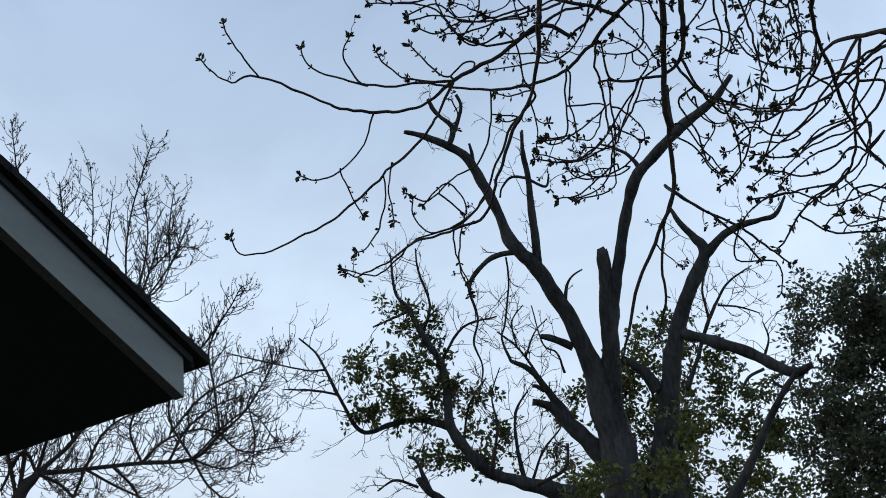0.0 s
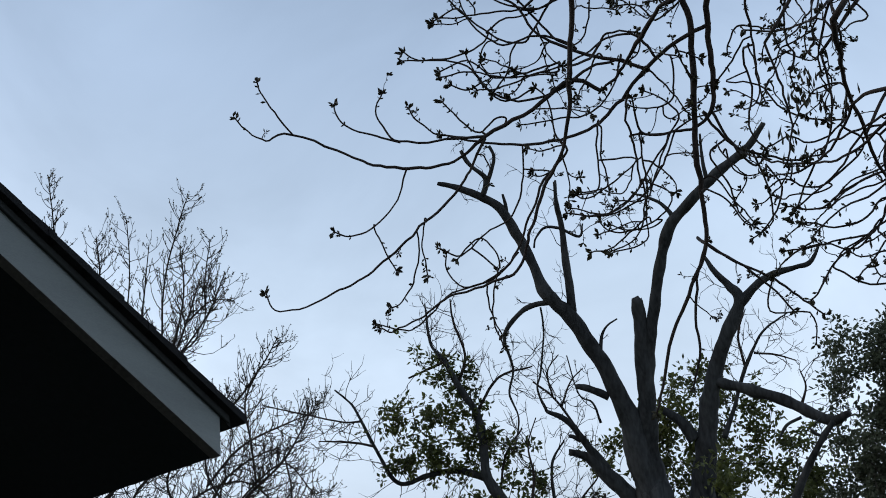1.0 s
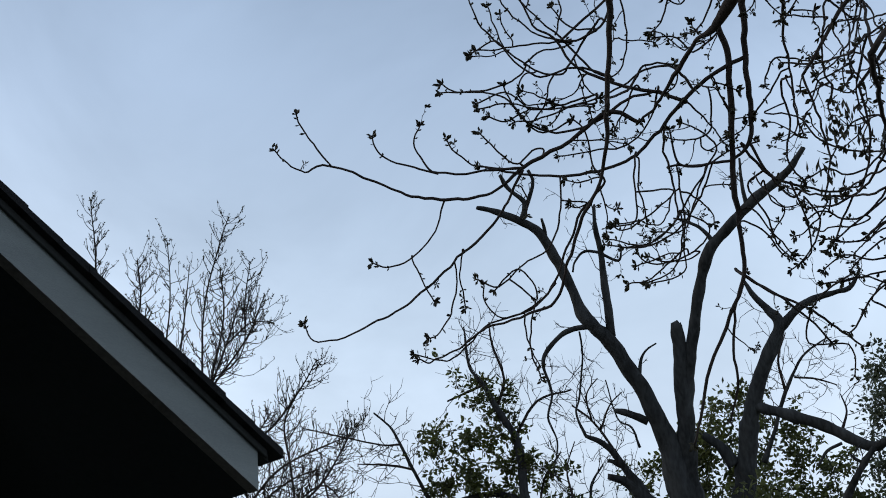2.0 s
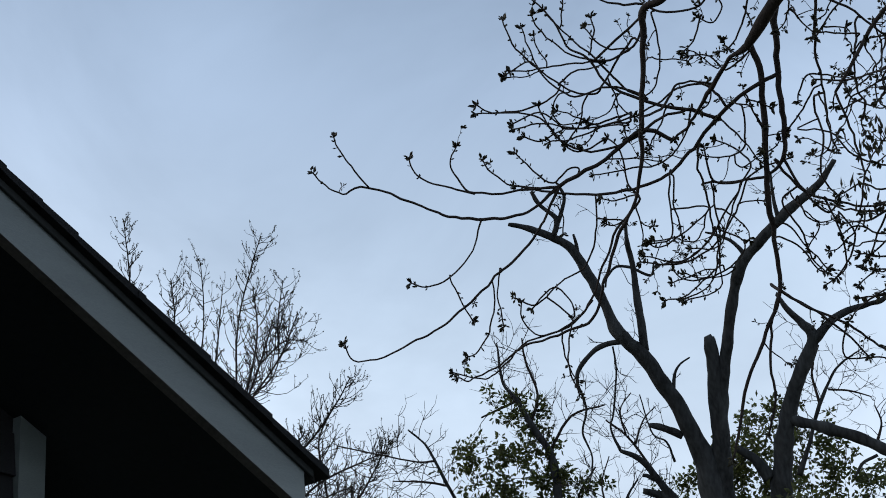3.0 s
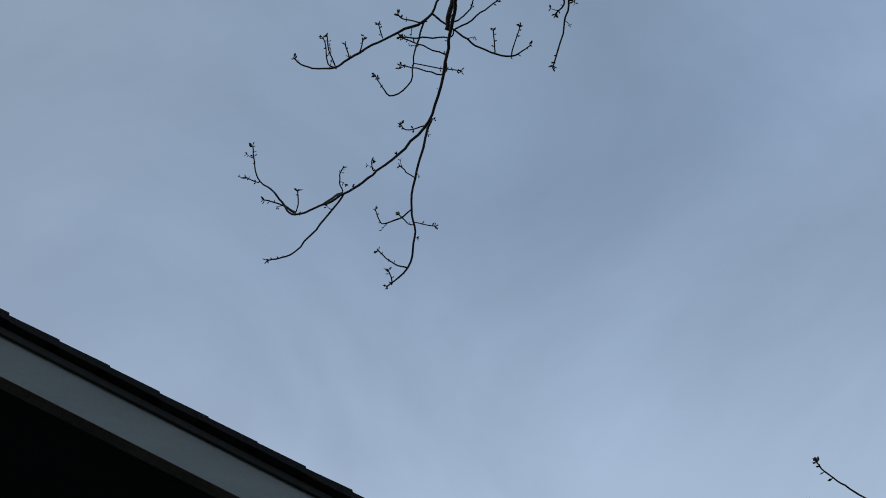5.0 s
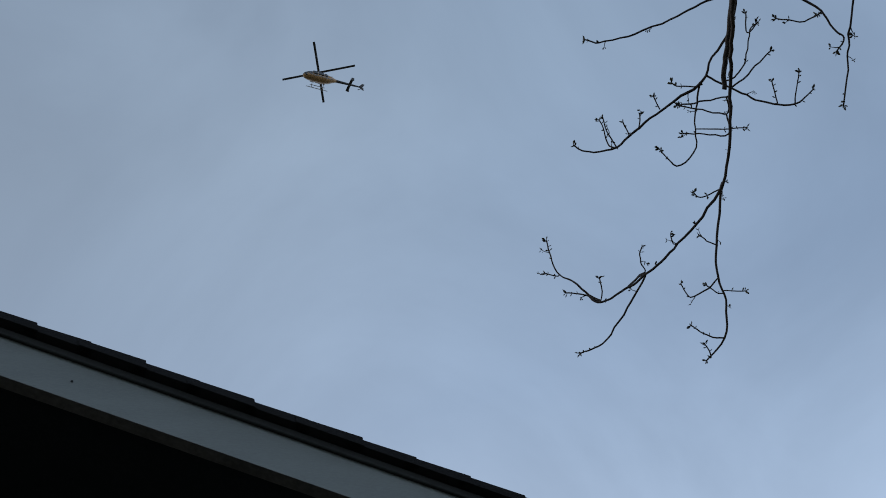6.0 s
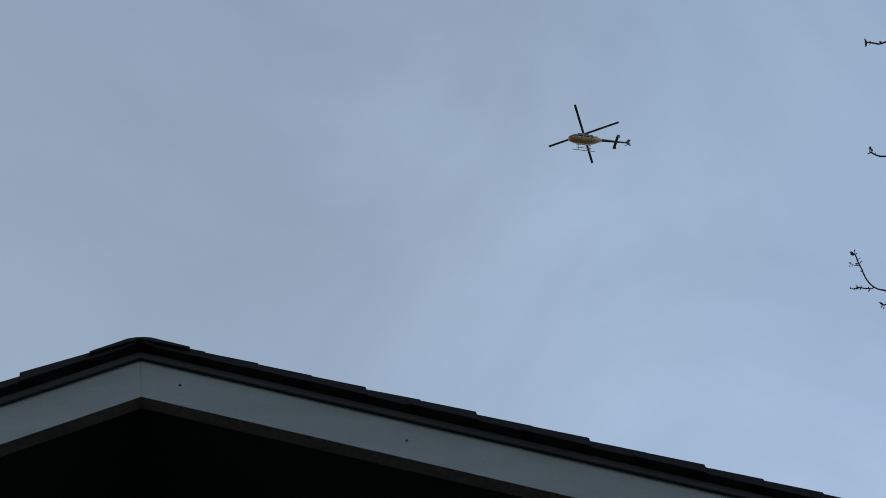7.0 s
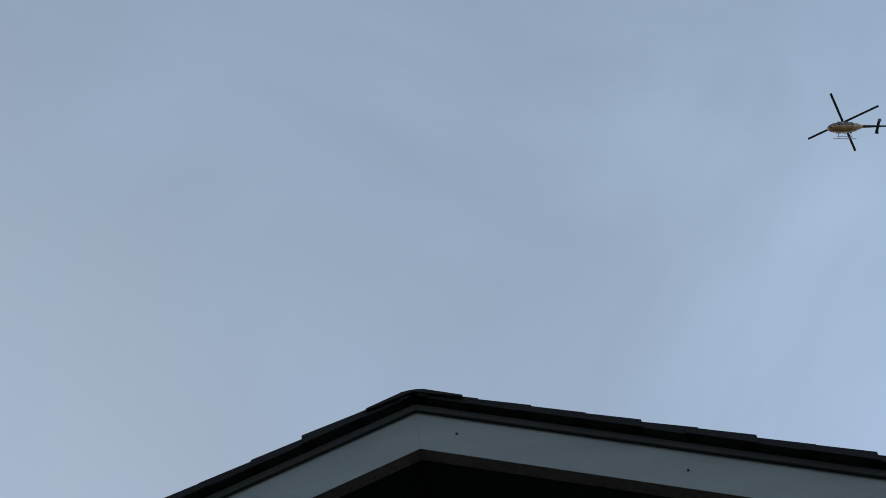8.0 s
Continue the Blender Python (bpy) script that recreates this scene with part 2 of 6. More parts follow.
def house():
    home = thing("house", (0, WALL_Y, 0), "single-storey house with a dark gable and grey bargeboards", "house")
    inv = Matrix.Translation((0, -WALL_Y, 0))

    def own(ob, mother=home):
        if mother is home:
            ob.matrix_parent_inverse = inv
        return ob
    # walls, with the gable's triangle in the front and rear ones
    top = rake(WALL_X, 0.20)
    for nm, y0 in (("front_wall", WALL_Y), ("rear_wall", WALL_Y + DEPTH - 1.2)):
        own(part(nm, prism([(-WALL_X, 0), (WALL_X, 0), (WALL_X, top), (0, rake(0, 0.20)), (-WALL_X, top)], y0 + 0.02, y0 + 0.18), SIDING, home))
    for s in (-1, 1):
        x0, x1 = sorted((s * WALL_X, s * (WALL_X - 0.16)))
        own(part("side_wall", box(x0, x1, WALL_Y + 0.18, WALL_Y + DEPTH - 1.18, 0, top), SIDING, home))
    front = home.children[0]
    for i in range(35):
        z = 0.15 + i * 0.145
        half = WALL_X - 0.095
        if z + 0.14 > top:
            half = min(half, (PEAK - 0.21 - z - 0.14) / SLOPE)
        if half < 0.12:
            break
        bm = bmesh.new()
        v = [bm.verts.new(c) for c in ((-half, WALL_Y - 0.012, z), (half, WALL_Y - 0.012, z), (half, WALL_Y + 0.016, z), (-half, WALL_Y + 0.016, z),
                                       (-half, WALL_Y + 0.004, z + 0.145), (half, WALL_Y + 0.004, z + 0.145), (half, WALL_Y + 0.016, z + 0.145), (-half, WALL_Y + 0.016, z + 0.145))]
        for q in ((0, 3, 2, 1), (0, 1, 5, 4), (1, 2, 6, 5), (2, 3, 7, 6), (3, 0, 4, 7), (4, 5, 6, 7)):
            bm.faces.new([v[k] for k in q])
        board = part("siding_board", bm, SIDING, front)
        board.matrix_parent_inverse = Matrix.Identity(4)
    for s in (-1, 1):
        a, b = s * (WALL_X - 0.092), s * (WALL_X + 0.012)
        own(part("corner_board", prism([(a, 0), (b, 0), (b, rake(b, 0.205)), (a, rake(a, 0.205))], WALL_Y - 0.022, WALL_Y + 0.016), PAINT, home, "grey painted corner board"))
        c = sorted((s * (WALL_X + 0.003), s * (WALL_X + 0.022)))
        own(part("corner_board", box(c[0], c[1], WALL_Y + 0.018, WALL_Y + 0.12, 0, rake(WALL_X, 0.22)), PAINT, home, "grey painted corner board"))
    # roof: deck, soffit, boards, shingles
    roof = own(part("roof", prism([(0, rake(0, 0.028)), (HALF - 0.03, rake(HALF - 0.03, 0.028)), (HALF - 0.03, rake(HALF - 0.03, 0.05)), (0, rake(0, 0.05)),
                                   (-HALF + 0.03, rake(HALF - 0.03, 0.05)), (-HALF + 0.03, rake(HALF - 0.03, 0.028))], 0.042, DEPTH), TRIM, home, "dark roof deck"))
    for s in (-1, 1):
        own(part("soffit", prism([(0, rake(0, 0.165)), (s * (BOARD_END - 0.004), rake(BOARD_END - 0.004, 0.165)), (s * (BOARD_END - 0.004), rake(BOARD_END - 0.004, 0.183)), (0, rake(0, 0.185))], 0.0795, DEPTH - 0.1), SOFFIT, home, "dark painted soffit with its shade put into the colour"))
        own(part("bargeboard", prism([(0, rake(0, 0.044)), (s * BOARD_END, rake(BOARD_END, 0.044)), (s * BOARD_END, rake(BOARD_END, 0.186)), (0, rake(0, 0.186))], DEPTH - 0.09, DEPTH - 0.05), PAINT, home, "grey painted bargeboard"))
        x0, x1 = sorted((s * (BOARD_END - 0.028), s * (BOARD_END - 0.002)))
        own(part("eave_board", box(x0, x1, 0.0795, DEPTH - 0.092, rake(BOARD_END, 0.150), rake(BOARD_END, 0.06)), PAINT, home, "grey painted eave board"))
    d = HALF - 0.05
    own(part("drip_edge", prism([(0, rake(0.008, 0.0272)), (d, rake(d, 0.0272)), (d, rake(d, 0.053)), (0, rake(0.008, 0.053)), (-d, rake(d, 0.053)), (-d, rake(d, 0.0272))], 0.026, 0.0375, 0.002), TRIM, home, "dark metal drip edge"))
    e = BOARD_END
    for side in (-1, 1):
        board = own(part("bargeboard", prism([(side * 0.0001, rake(0, 0.042)), (side * e, rake(e, 0.042)), (side * e, rake(e, LOW_END)), (side * 0.0001, rake(0, LOW_PEAK))], 0.038, 0.078, 0.0004), PAINT, home, "grey painted bargeboard with a bare weathered lower edge"))
        board.data.materials.append(RAW)
        for face in board.data.polygons:
            if face.normal.z < -0.5:
                face.material_index = 1
    for x, down in ((0.10, 0.12), (0.66, 0.13)):
        nail = bmesh.new()
        bmesh.ops.create_cone(nail, cap_ends=True, segments=10, radius1=0.004, radius2=0.003, depth=0.004, matrix=Matrix.Translation((x, 0.037, rake(x, down))) @ Matrix.Rotation(radians(90), 4, "X"))
        own(part("nail_head", nail, TRIM, home, "dark nail head"))
    # shingle courses; the ends along the front edge are single pieces
    rng = random.Random(5)
    step = 0.135
    for s in (-1, 1):
        n = int(HALF / step)
        for i in range(n + 1):
            x1 = HALF - (n - i) * step
            x0 = max(x1 - step * 1.25, 0.012)
            butt = rng.choice((0.002, 0.003, 0.004, 0.004, 0.007))
            for y0, y1 in ((rng.uniform(-0.003, 0.003), 0.34), (0.342, DEPTH + 0.02)):
                o = [(s * x0, rake(x0, 0.004)), (s * x1, rake(x1, -butt)), (s * x1, rake(x1, 0.0265)), (s * x0, rake(x0, 0.0265))]
                sh = part("shingle", prism(o, y0, y1), SHINGLE, roof)
                sh.matrix_parent_inverse = Matrix.Identity(4)
    cap = part("ridge_cap", prism([(-0.13, rake(0.13, 0.005)), (-0.03, rake(0.03, 0.003)), (-0.01, rake(0.022, 0.003)), (0.01, rake(0.022, 0.003)), (0.03, rake(0.03, 0.003)), (0.13, rake(0.13, 0.005)), (0.13, rake(0.13, 0.012)), (0, rake(0.022, 0.010)), (-0.13, rake(0.13, 0.012))], -0.008, DEPTH + 0.02), SHINGLE, roof)
    cap.matrix_parent_inverse = Matrix.Identity(4)


house()


# ---- trees ----
def catmull(rows, per):
    pts = [np.array(r) for r in rows]
    pts = [2 * pts[0] - pts[1]] + pts + [2 * pts[-1] - pts[-2]]
    out = []
    for i in range(1, len(pts) - 2):
        a, b, c, d = pts[i - 1:i + 3]
        for k in range(per):
            t = k / per
            out.append(0.5 * (2 * b + (c - a) * t + (2 * a - 5 * b + 4 * c - d) * t * t + (3 * b - a - 3 * c + d) * t ** 3))
    out.append(pts[-2])
    return out


class Tree:
    def __init__(self, name, at, label, mat, twig_mat, seed, wobble, slim=1.0):
        self.ob = thing(name, at, label, "tree")
        self.mat, self.twig_mat, self.rng, self.wobble = mat, twig_mat, random.Random(seed), wobble
        self.slim = slim
        self.near = name == "budding_tree"
        self.paths, self.tv, self.tf, self.bv, self.bf = [], [], [], [], []

    def place(self, ob):
        ob.matrix_parent_inverse = Matrix.Translation(-self.ob.location)
        return ob


def limb(tree, name, rows):
    if tree.near and rows[0][3] < 0.02:
        start = Vector(rows[0][:3])
        best = min(((p - start).length, tuple(p)) for pts, _ in tree.paths for p in pts)
        if 0.008 < best[0] < 0.45:
            rows = [(*best[1], rows[0][3])] + rows
    path = catmull(rows, 8 if rows[0][3] > 0.03 else 5)
    pts, radii = [], []
    for i, q in enumerate(path):
        r = float(q[3])
        r = 0.0018 + 0.40 * r + 2.7 * r * r if tree.near and r < 0.08 else max(r * tree.slim, 0.0015)
        w = Vector(noise.noise_vector(Vector(q[:3]) * 2.3)) * min(r * tree.wobble, 0.004 if tree.near else 0.012)
        w += Vector(noise.noise_vector(Vector(q[:3]) * 11)) * min(r * tree.wobble, 0.004)
        if tree.near and r < 0.02:
            free = min(i, 4) / 4
            w += (Vector(noise.noise_vector(Vector(q[:3]) * 9)) * 0.006 + Vector(noise.noise_vector(Vector(q[:3]) * 21)) * 0.008) * free
        knot = 1 + 0.16 * noise.noise(Vector(q[:3]) * 7)
        pts.append(Vector(q[:3]) + w)
        radii.append(r * knot)
    verts, faces = [], []
    tube(verts, faces, pts, radii, 14 if radii[0] > 0.03 else 7)
    if radii[0] > 0.03:
        sides = 14
        for k, v in enumerate(verts):
            c, r = pts[k // sides], radii[k // sides]
            ridge = noise.noise(Vector((v.x * 9, v.y * 9, v.z * 2.5))) * 0.22 + noise.noise(v * 5) * 0.18
            verts[k] = c + (v - c) * (1 + ridge)
        for k in range(len(verts) - sides, len(verts)):
            verts[k] = verts[k] + (pts[-1] - pts[-2]).normalized() * radii[-1] * noise.noise(verts[k] * 40) * 1.6
    tree.paths.append((pts, radii))
    return tree.place(part_raw(name, verts, faces, tree.mat if radii[0] > 0.03 else tree.twig_mat, tree.ob, smooth=True))


def leaflet(tree, at, way, length, width):
    """A small folded leaf with a raised midrib."""
    side = way.orthogonal().normalized()
    side = Matrix.Rotation(tree.rng.uniform(0, 6.28), 3, way) @ side
    up = way.cross(side) * width * 0.35
    n = len(tree.bv)
    tree.bv += [at, at + way * length * 0.5 + side * width, at + way * length, at + way * length * 0.5 - side * width, at + way * length * 0.5 - up]
    tree.bf += [(n, n + 1, n + 4), (n + 1, n + 2, n + 4), (n + 2, n + 3, n + 4), (n + 3, n, n + 4)]


def bud(tree, at, way, length, width):
    """A small unfolding leaf, fullest past its middle."""
    a = Matrix.Rotation(tree.rng.uniform(0, 6.28), 3, way) @ way.orthogonal().normalized() * width
    b = way.cross(a) * 0.6
    n, m = len(tree.bv), at + way * length * 0.62
    tree.bv += [at, m + a, m + b, m - a, m - b, at + way * length]
    tree.bf += [(n, n + 2, n + 1), (n, n + 3, n + 2), (n, n + 4, n + 3), (n, n + 1, n + 4), (n + 5, n + 1, n + 2), (n + 5, n + 2, n + 3), (n + 5, n + 3, n + 4), (n + 5, n + 4, n + 1)]


def shoot_leaves(tree, pts, count, size, back):
    """A star of young leaves at the end of a shoot, and single ones at the nodes behind it, over back metres."""
    rng = tree.rng
    way = (pts[-1] - pts[-2]).normalized()
    for _ in range(count):
        out = Matrix.Rotation(rng.uniform(0, 6.28), 3, way) @ way.orthogonal().normalized()
        d = (way * rng.uniform(0.1, 1.2) + out).normalized()
        long = size * rng.uniform(0.6, 1.15)
        bud(tree, pts[-1] - way * rng.uniform(0, 0.5) * size, d, long, long * rng.uniform(0.16, 0.27))
    gone, node = 0.0, size * rng.uniform(0.9, 1.4)
    for a, b in zip(pts[-1:0:-1], pts[-2::-1]):
        seg = b - a
        while node < gone + seg.length and node < back:
            p, t = a + seg.normalized() * (node - gone), -seg.normalized()
            for _ in range(rng.choice((2, 2, 3))):
                out = Matrix.Rotation(rng.uniform(0, 6.28), 3, t) @ t.orthogonal().normalized()
                long = size * rng.uniform(0.45, 0.9)
                bud(tree, p, (t * 0.5 + out).normalized(), long, long * rng.uniform(0.15, 0.25))
            node += size * rng.uniform(0.8, 2.2)
        gone += seg.length


def cluster(tree, at, way, count, size):
    for _ in range(count):
        d = (way * 0.7 + Vector([tree.rng.gauss(0, 0.7) for _ in range(3)])).normalized()
        leaflet(tree, at - way * tree.rng.uniform(0, size * 1.2), d, size * tree.rng.uniform(0.5, 1.1), size * tree.rng.uniform(0.12, 0.24))


def twig(tree, start, way, length, r, pull, bend, buds, size, depth=0, lift=None):
    """A thin curving shoot that pull draws along, and lift at its tip; depth: how many side shoots it has."""
    rng, steps = tree.rng, 7 if tree.near else 5
    p, d, pts = start.copy(), way.normalized(), [start.copy()]
    for i in range(steps):
        u = i / (steps - 1)
        turn = pull if lift is None else pull.lerp(lift, u)
        d = (d + turn * (0.10 + 0.3 * u) + Vector([rng.gauss(0, bend) for _ in range(3)])).normalized()
        p = p + d * (length / steps)
        pts.append(p.copy())
    tube(tree.tv, tree.tf, pts, [r * (1 - 0.6 * i / steps) for i in range(steps + 1)], 4 if tree.near else 3)
    for _ in range(depth):
        i = rng.randint(2, steps - 1)
        t = (pts[i + 1] - pts[i]).normalized()
        w = t + Vector([rng.gauss(0, 0.6) for _ in range(3)])
        twig(tree, pts[i], w, length * rng.uniform(0.25, 0.55), r * 0.75, pull, bend, buds, size, depth - 2 if depth > 2 else 0, lift)
    if buds and tree.near:
        shoot_leaves(tree, pts, buds, size, length * 0.5)
    elif buds:
        cluster(tree, pts[-1], d, buds, size)
        for i in range(2, steps):
            if rng.random() < 0.35:
                cluster(tree, pts[i], Vector([rng.gauss(0, 1) for _ in range(3)]).normalized(), max(buds // 3, 1), size * 0.6)


def sprout(tree, gap, length, r, pull, bend, buds, size, thin=0.03, depth=0, ends=True, lift=None, where=None, fade=0.0, many=1):
    """Twigs along all limbs thinner than thin, one every gap metres or so."""
    for pts, radii in tree.paths:
        since = tree.rng.uniform(0, gap)
        for i in range(1, len(pts) - 1):
            seg = pts[i + 1] - pts[i]
            since += seg.length
            if radii[i] < thin and since > gap and (where is None or where(pts[i])):
                since = tree.rng.uniform(-0.5, 0.5) * gap
                t = seg.normalized()
                for _ in range(many):
                    out = Matrix.Rotation(tree.rng.uniform(0, 6.28), 3, t) @ t.orthogonal().normalized()
                    twig(tree, pts[i] + seg * tree.rng.random() * (many > 1), t * 0.6 + out, length * tree.rng.uniform(0.25, 1.2) * (1 - fade * i / len(pts)), min(r, radii[i] * 0.7), pull, bend, buds, size, depth, lift)
        if ends and buds and radii[-1] < thin * 0.5:
            cluster(tree, pts[-1], (pts[-1] - pts[-2]).normalized(), buds + 6, size * 1.35)


def foliage(tree, centre, wide, high, clumps, size=0.085, loose=0.35):
    """Sprays of leaf tufts spread through a rounded mass; in each tuft the leaves point outwards."""
    rng = tree.rng
    sprays = max(clumps // 9, 2)
    for _ in range(sprays):
        while True:
            v = Vector([rng.uniform(-1, 1) for _ in range(3)])
            if v.length < 1:
                break
        p = Vector(centre) + Vector((v.x * wide, v.y * wide, v.z * high))
        way = Vector((rng.gauss(0, 1), rng.gauss(0, 1), rng.gauss(0.2, 0.5))).normalized()
        reach = rng.uniform(0.18, 0.42)
        twig(tree, p - way * reach, way, reach * 2, 0.005, Vector((0, 0, -0.1)), 0.15, 0, 0.05)
        for _ in range(max(clumps // sprays, 1)):
            c = p + way * rng.uniform(-reach, reach) + Vector([rng.gauss(0, 0.07) for _ in range(3)])
            for _ in range(rng.randint(9, 16)):
                d = Vector((rng.gauss(0, 1), rng.gauss(0, 1), rng.gauss(-0.1, 0.9))).normalized()
                q = c + d * size * 0.4 + Vector([rng.gauss(0, size * loose) for _ in range(3)])
                leaflet(tree, q, d, size * rng.uniform(0.7, 1.4), size * rng.uniform(0.22, 0.38))


def finish(tree, twig_label="", bud_name="bud_growth", bud_mat=None, bud_label=""):
    if tree.tv:
        tagged(tree.place(part_raw("twig_growth", tree.tv, tree.tf, tree.twig_mat, tree.ob, twig_label)), kind="stuff")
    if tree.bv:
        tagged(tree.place(part_raw(bud_name, tree.bv, tree.bf, bud_mat, tree.ob, bud_label)), kind="stuff")


PRUNED = Tree("pruned_tree", (15.6, 3.9, 0), "tall grey pruned tree with sawn-off stubs, standing on the lawn", BARK, BARK, 11, 0.5, 0.70)
LEAFY = Tree("leafy_tree", (17.6, 5.5, 0), "slender tree with tufts of green leaves and bare twigs", BARK, TWIG, 12, 0.5)
BACK = Tree("bare_tree", (16.3, 14.4, 0), "bare budding tree with fine upright twigs behind the house", PALE, PALE, 13, 0.6, 0.8)
NEAR = Tree("budding_tree", (7.6, -4.2, 0), "overhanging tree with dark drooping branches and opening buds", TWIG, TWIG, 14, 0.6, 0.57)
OAK = Tree("oak_tree", (19.2, 5.3, 0), "dense leafy tree with yellow-green leaves on the lawn", BARK, TWIG, 15, 0.5)
EVERGREEN = Tree("evergreen_tree", (22.8, 2.4, 0), "tall dark evergreen tree with a dense crown", BARK, TWIG, 16, 0.5)

# trunks down to the lawn
limb(PRUNED, "trunk", [(15.6, 3.9, -0.1, 0.46), (15.5, 3.95, 1.5, 0.37), (15.35, 3.95, 3.6, 0.34), (15.25, 3.98, 5.3, 0.34), (15.05, 3.98, 6.2, 0.27)])
limb(PRUNED, "stem", [(15.4, 3.9, 3.8, 0.28), (15.5, 3.75, 4.9, 0.26), (15.5, 3.64, 5.9, 0.24)])
limb(BACK, "trunk", [(16.3, 14.4, -0.1, 0.36), (16.3, 14.45, 1.5, 0.3), (16.2, 14.5, 3.6, 0.26), (16.16, 14.51, 5.01, 0.246)])
limb(LEAFY, "trunk", [(17.6, 5.5, -0.1, 0.24), (17.5, 5.4, 2, 0.2), (17.4, 5.4, 4.4, 0.18), (17.32, 5.33, 6.09, 0.17)])
limb(NEAR, "trunk", [(7.6, -4.2, -0.1, 0.30), (7.5, -4.1, 1.5, 0.23), (7.3, -3.8, 4, 0.20), (6.9, -3.2, 6, 0.17), (6.5, -2.7, 7.0, 0.13), (5.9, -1.9, 8.3, 0.09), (5.0, -1.1, 9.0, 0.07), (4.1, -0.6, 8.6, 0.05), (3.51, -0.33, 7.55, 0.036)])
limb(NEAR, "limb", [(6.9, -3.2, 6, 0.14), (6.3, -2.4, 6.3, 0.11), (5.8, -1.85, 6.0, 0.08), (5.46, -1.56, 5.51, 0.063)])
limb(NEAR, "limb", [(6.3, -2.4, 6.3, 0.09), (5.95, -1.9, 6.2, 0.06), (5.61, -1.46, 5.62, 0.042)])
limb(NEAR, "limb", [(7.1, -3.5, 4.9, 0.10), (6.5, -2.8, 5.5, 0.06), (6.0, -2.1, 5.35, 0.035), (5.67, -1.71, 4.83, 0.024)])
limb(NEAR, "limb", [(7.2, -3.7, 4.5, 0.10), (6.6, -3.0, 4.9, 0.06), (6.1, -2.4, 4.8, 0.04), (5.75, -2.08, 4.46, 0.026)])
limb(NEAR, "limb", [(5.0, -1.1, 9.0, 0.04), (4.3, -0.5, 8.4, 0.025), (3.77, -0.06, 7.52, 0.013)])
limb(NEAR, "limb", [(5.0, -1.1, 9.0, 0.04), (4.5, -0.6, 8.2, 0.02), (4.03, -0.21, 7.43, 0.011)])
limb(NEAR, "limb", [(5.95, -1.9, 6.2, 0.05), (6.2, -1.5, 6.3, 0.025), (6.13, -1.3, 5.87, 0.012)])
limb(NEAR, "limb", [(6.0, -2.1, 5.35, 0.03), (6.2, -1.6, 5.5, 0.02), (6.09, -1.28, 5.11, 0.011)])
limb(NEAR, "limb", [(6.0, -2.1, 5.35, 0.03), (6.3, -1.8, 5.4, 0.02), (6.2, -1.47, 5.03, 0.011)])
limb(OAK, "trunk", [(19.2, 5.3, -0.1, 0.30), (19.1, 5.2, 2.5, 0.24), (19.0, 5.15, 5, 0.2), (19.0, 5.14, 7, 0.14), (19.1, 5.2, 8.2, 0.06)])
limb(EVERGREEN, "trunk", [(22.8, 2.4, -0.1, 0.38), (22.8, 2.4, 3, 0.32), (22.8, 2.5, 6, 0.26), (22.7, 2.5, 8, 0.14), (22.6, 2.6, 9, 0.06)])
limb(PRUNED, "stem", [(15.19, 4.01, 5.74, 0.325), (15.01, 3.99, 6.37, 0.250), (14.85, 3.99, 6.82, 0.186), (14.74, 4.00, 7.10, 0.151), (14.55, 4.05, 7.49, 0.128), (14.38, 4.13, 7.79, 0.116), (14.20, 4.22, 8.07, 0.110), (14.01, 4.35, 8.31, 0.093), (13.85, 4.37, 8.61, 0.078), (13.65, 4.42, 8.92, 0.073), (13.47, 4.49, 9.17, 0.067), (13.32, 4.62, 9.30, 0.058), (13.18, 4.76, 9.38, 0.044), (13.05, 4.91, 9.43, 0.026)])
limb(PRUNED, "limb", [(13.35, 4.57, 9.28, 0.046), (13.31, 4.49, 9.44, 0.038), (13.17, 4.58, 9.58, 0.032), (13.07, 4.60, 9.70, 0.023)])
limb(PRUNED, "limb", [(13.34, 4.54, 9.33, 0.038), (13.30, 4.39, 9.53, 0.032), (13.27, 4.34, 9.63, 0.026), (13.21, 4.35, 9.72, 0.026)])
limb(PRUNED, "limb", [(13.55, 4.44, 9.08, 0.038), (13.50, 4.41, 9.19, 0.026), (13.46, 4.40, 9.27, 0.017)])
limb(PRUNED, "limb", [(14.21, 4.18, 8.10, 0.064), (14.06, 4.09, 8.50, 0.055), (13.91, 4.01, 8.87, 0.044), (13.81, 3.98, 9.08, 0.035), (13.70, 3.91, 9.32, 0.029)])
limb(PRUNED, "limb", [(13.90, 4.01, 8.89, 0.023), (13.81, 4.15, 8.92, 0.020), (13.79, 4.26, 8.84, 0.017), (13.81, 4.31, 8.74, 0.015)])
limb(PRUNED, "limb", [(13.90, 4.01, 8.88, 0.023), (14.02, 3.88, 8.79, 0.020), (14.00, 3.81, 8.91, 0.012)])
limb(PRUNED, "limb", [(14.07, 4.33, 8.22, 0.046), (13.95, 4.56, 8.19, 0.041), (13.90, 4.77, 8.04, 0.035), (13.92, 4.85, 7.90, 0.029), (14.04, 4.86, 7.63, 0.020), (14.08, 4.96, 7.40, 0.017), (14.19, 4.95, 7.16, 0.015), (14.24, 5.06, 6.87, 0.009)])
limb(PRUNED, "limb", [(14.02, 4.44, 8.18, 0.015), (14.11, 4.49, 7.94, 0.015), (14.20, 4.63, 7.57, 0.015), (14.23, 4.71, 7.41, 0.017), (14.33, 4.69, 7.19, 0.026)])
limb(PRUNED, "limb", [(14.62, 4.11, 7.25, 0.058), (14.50, 4.26, 7.35, 0.049), (14.43, 4.36, 7.39, 0.041)])
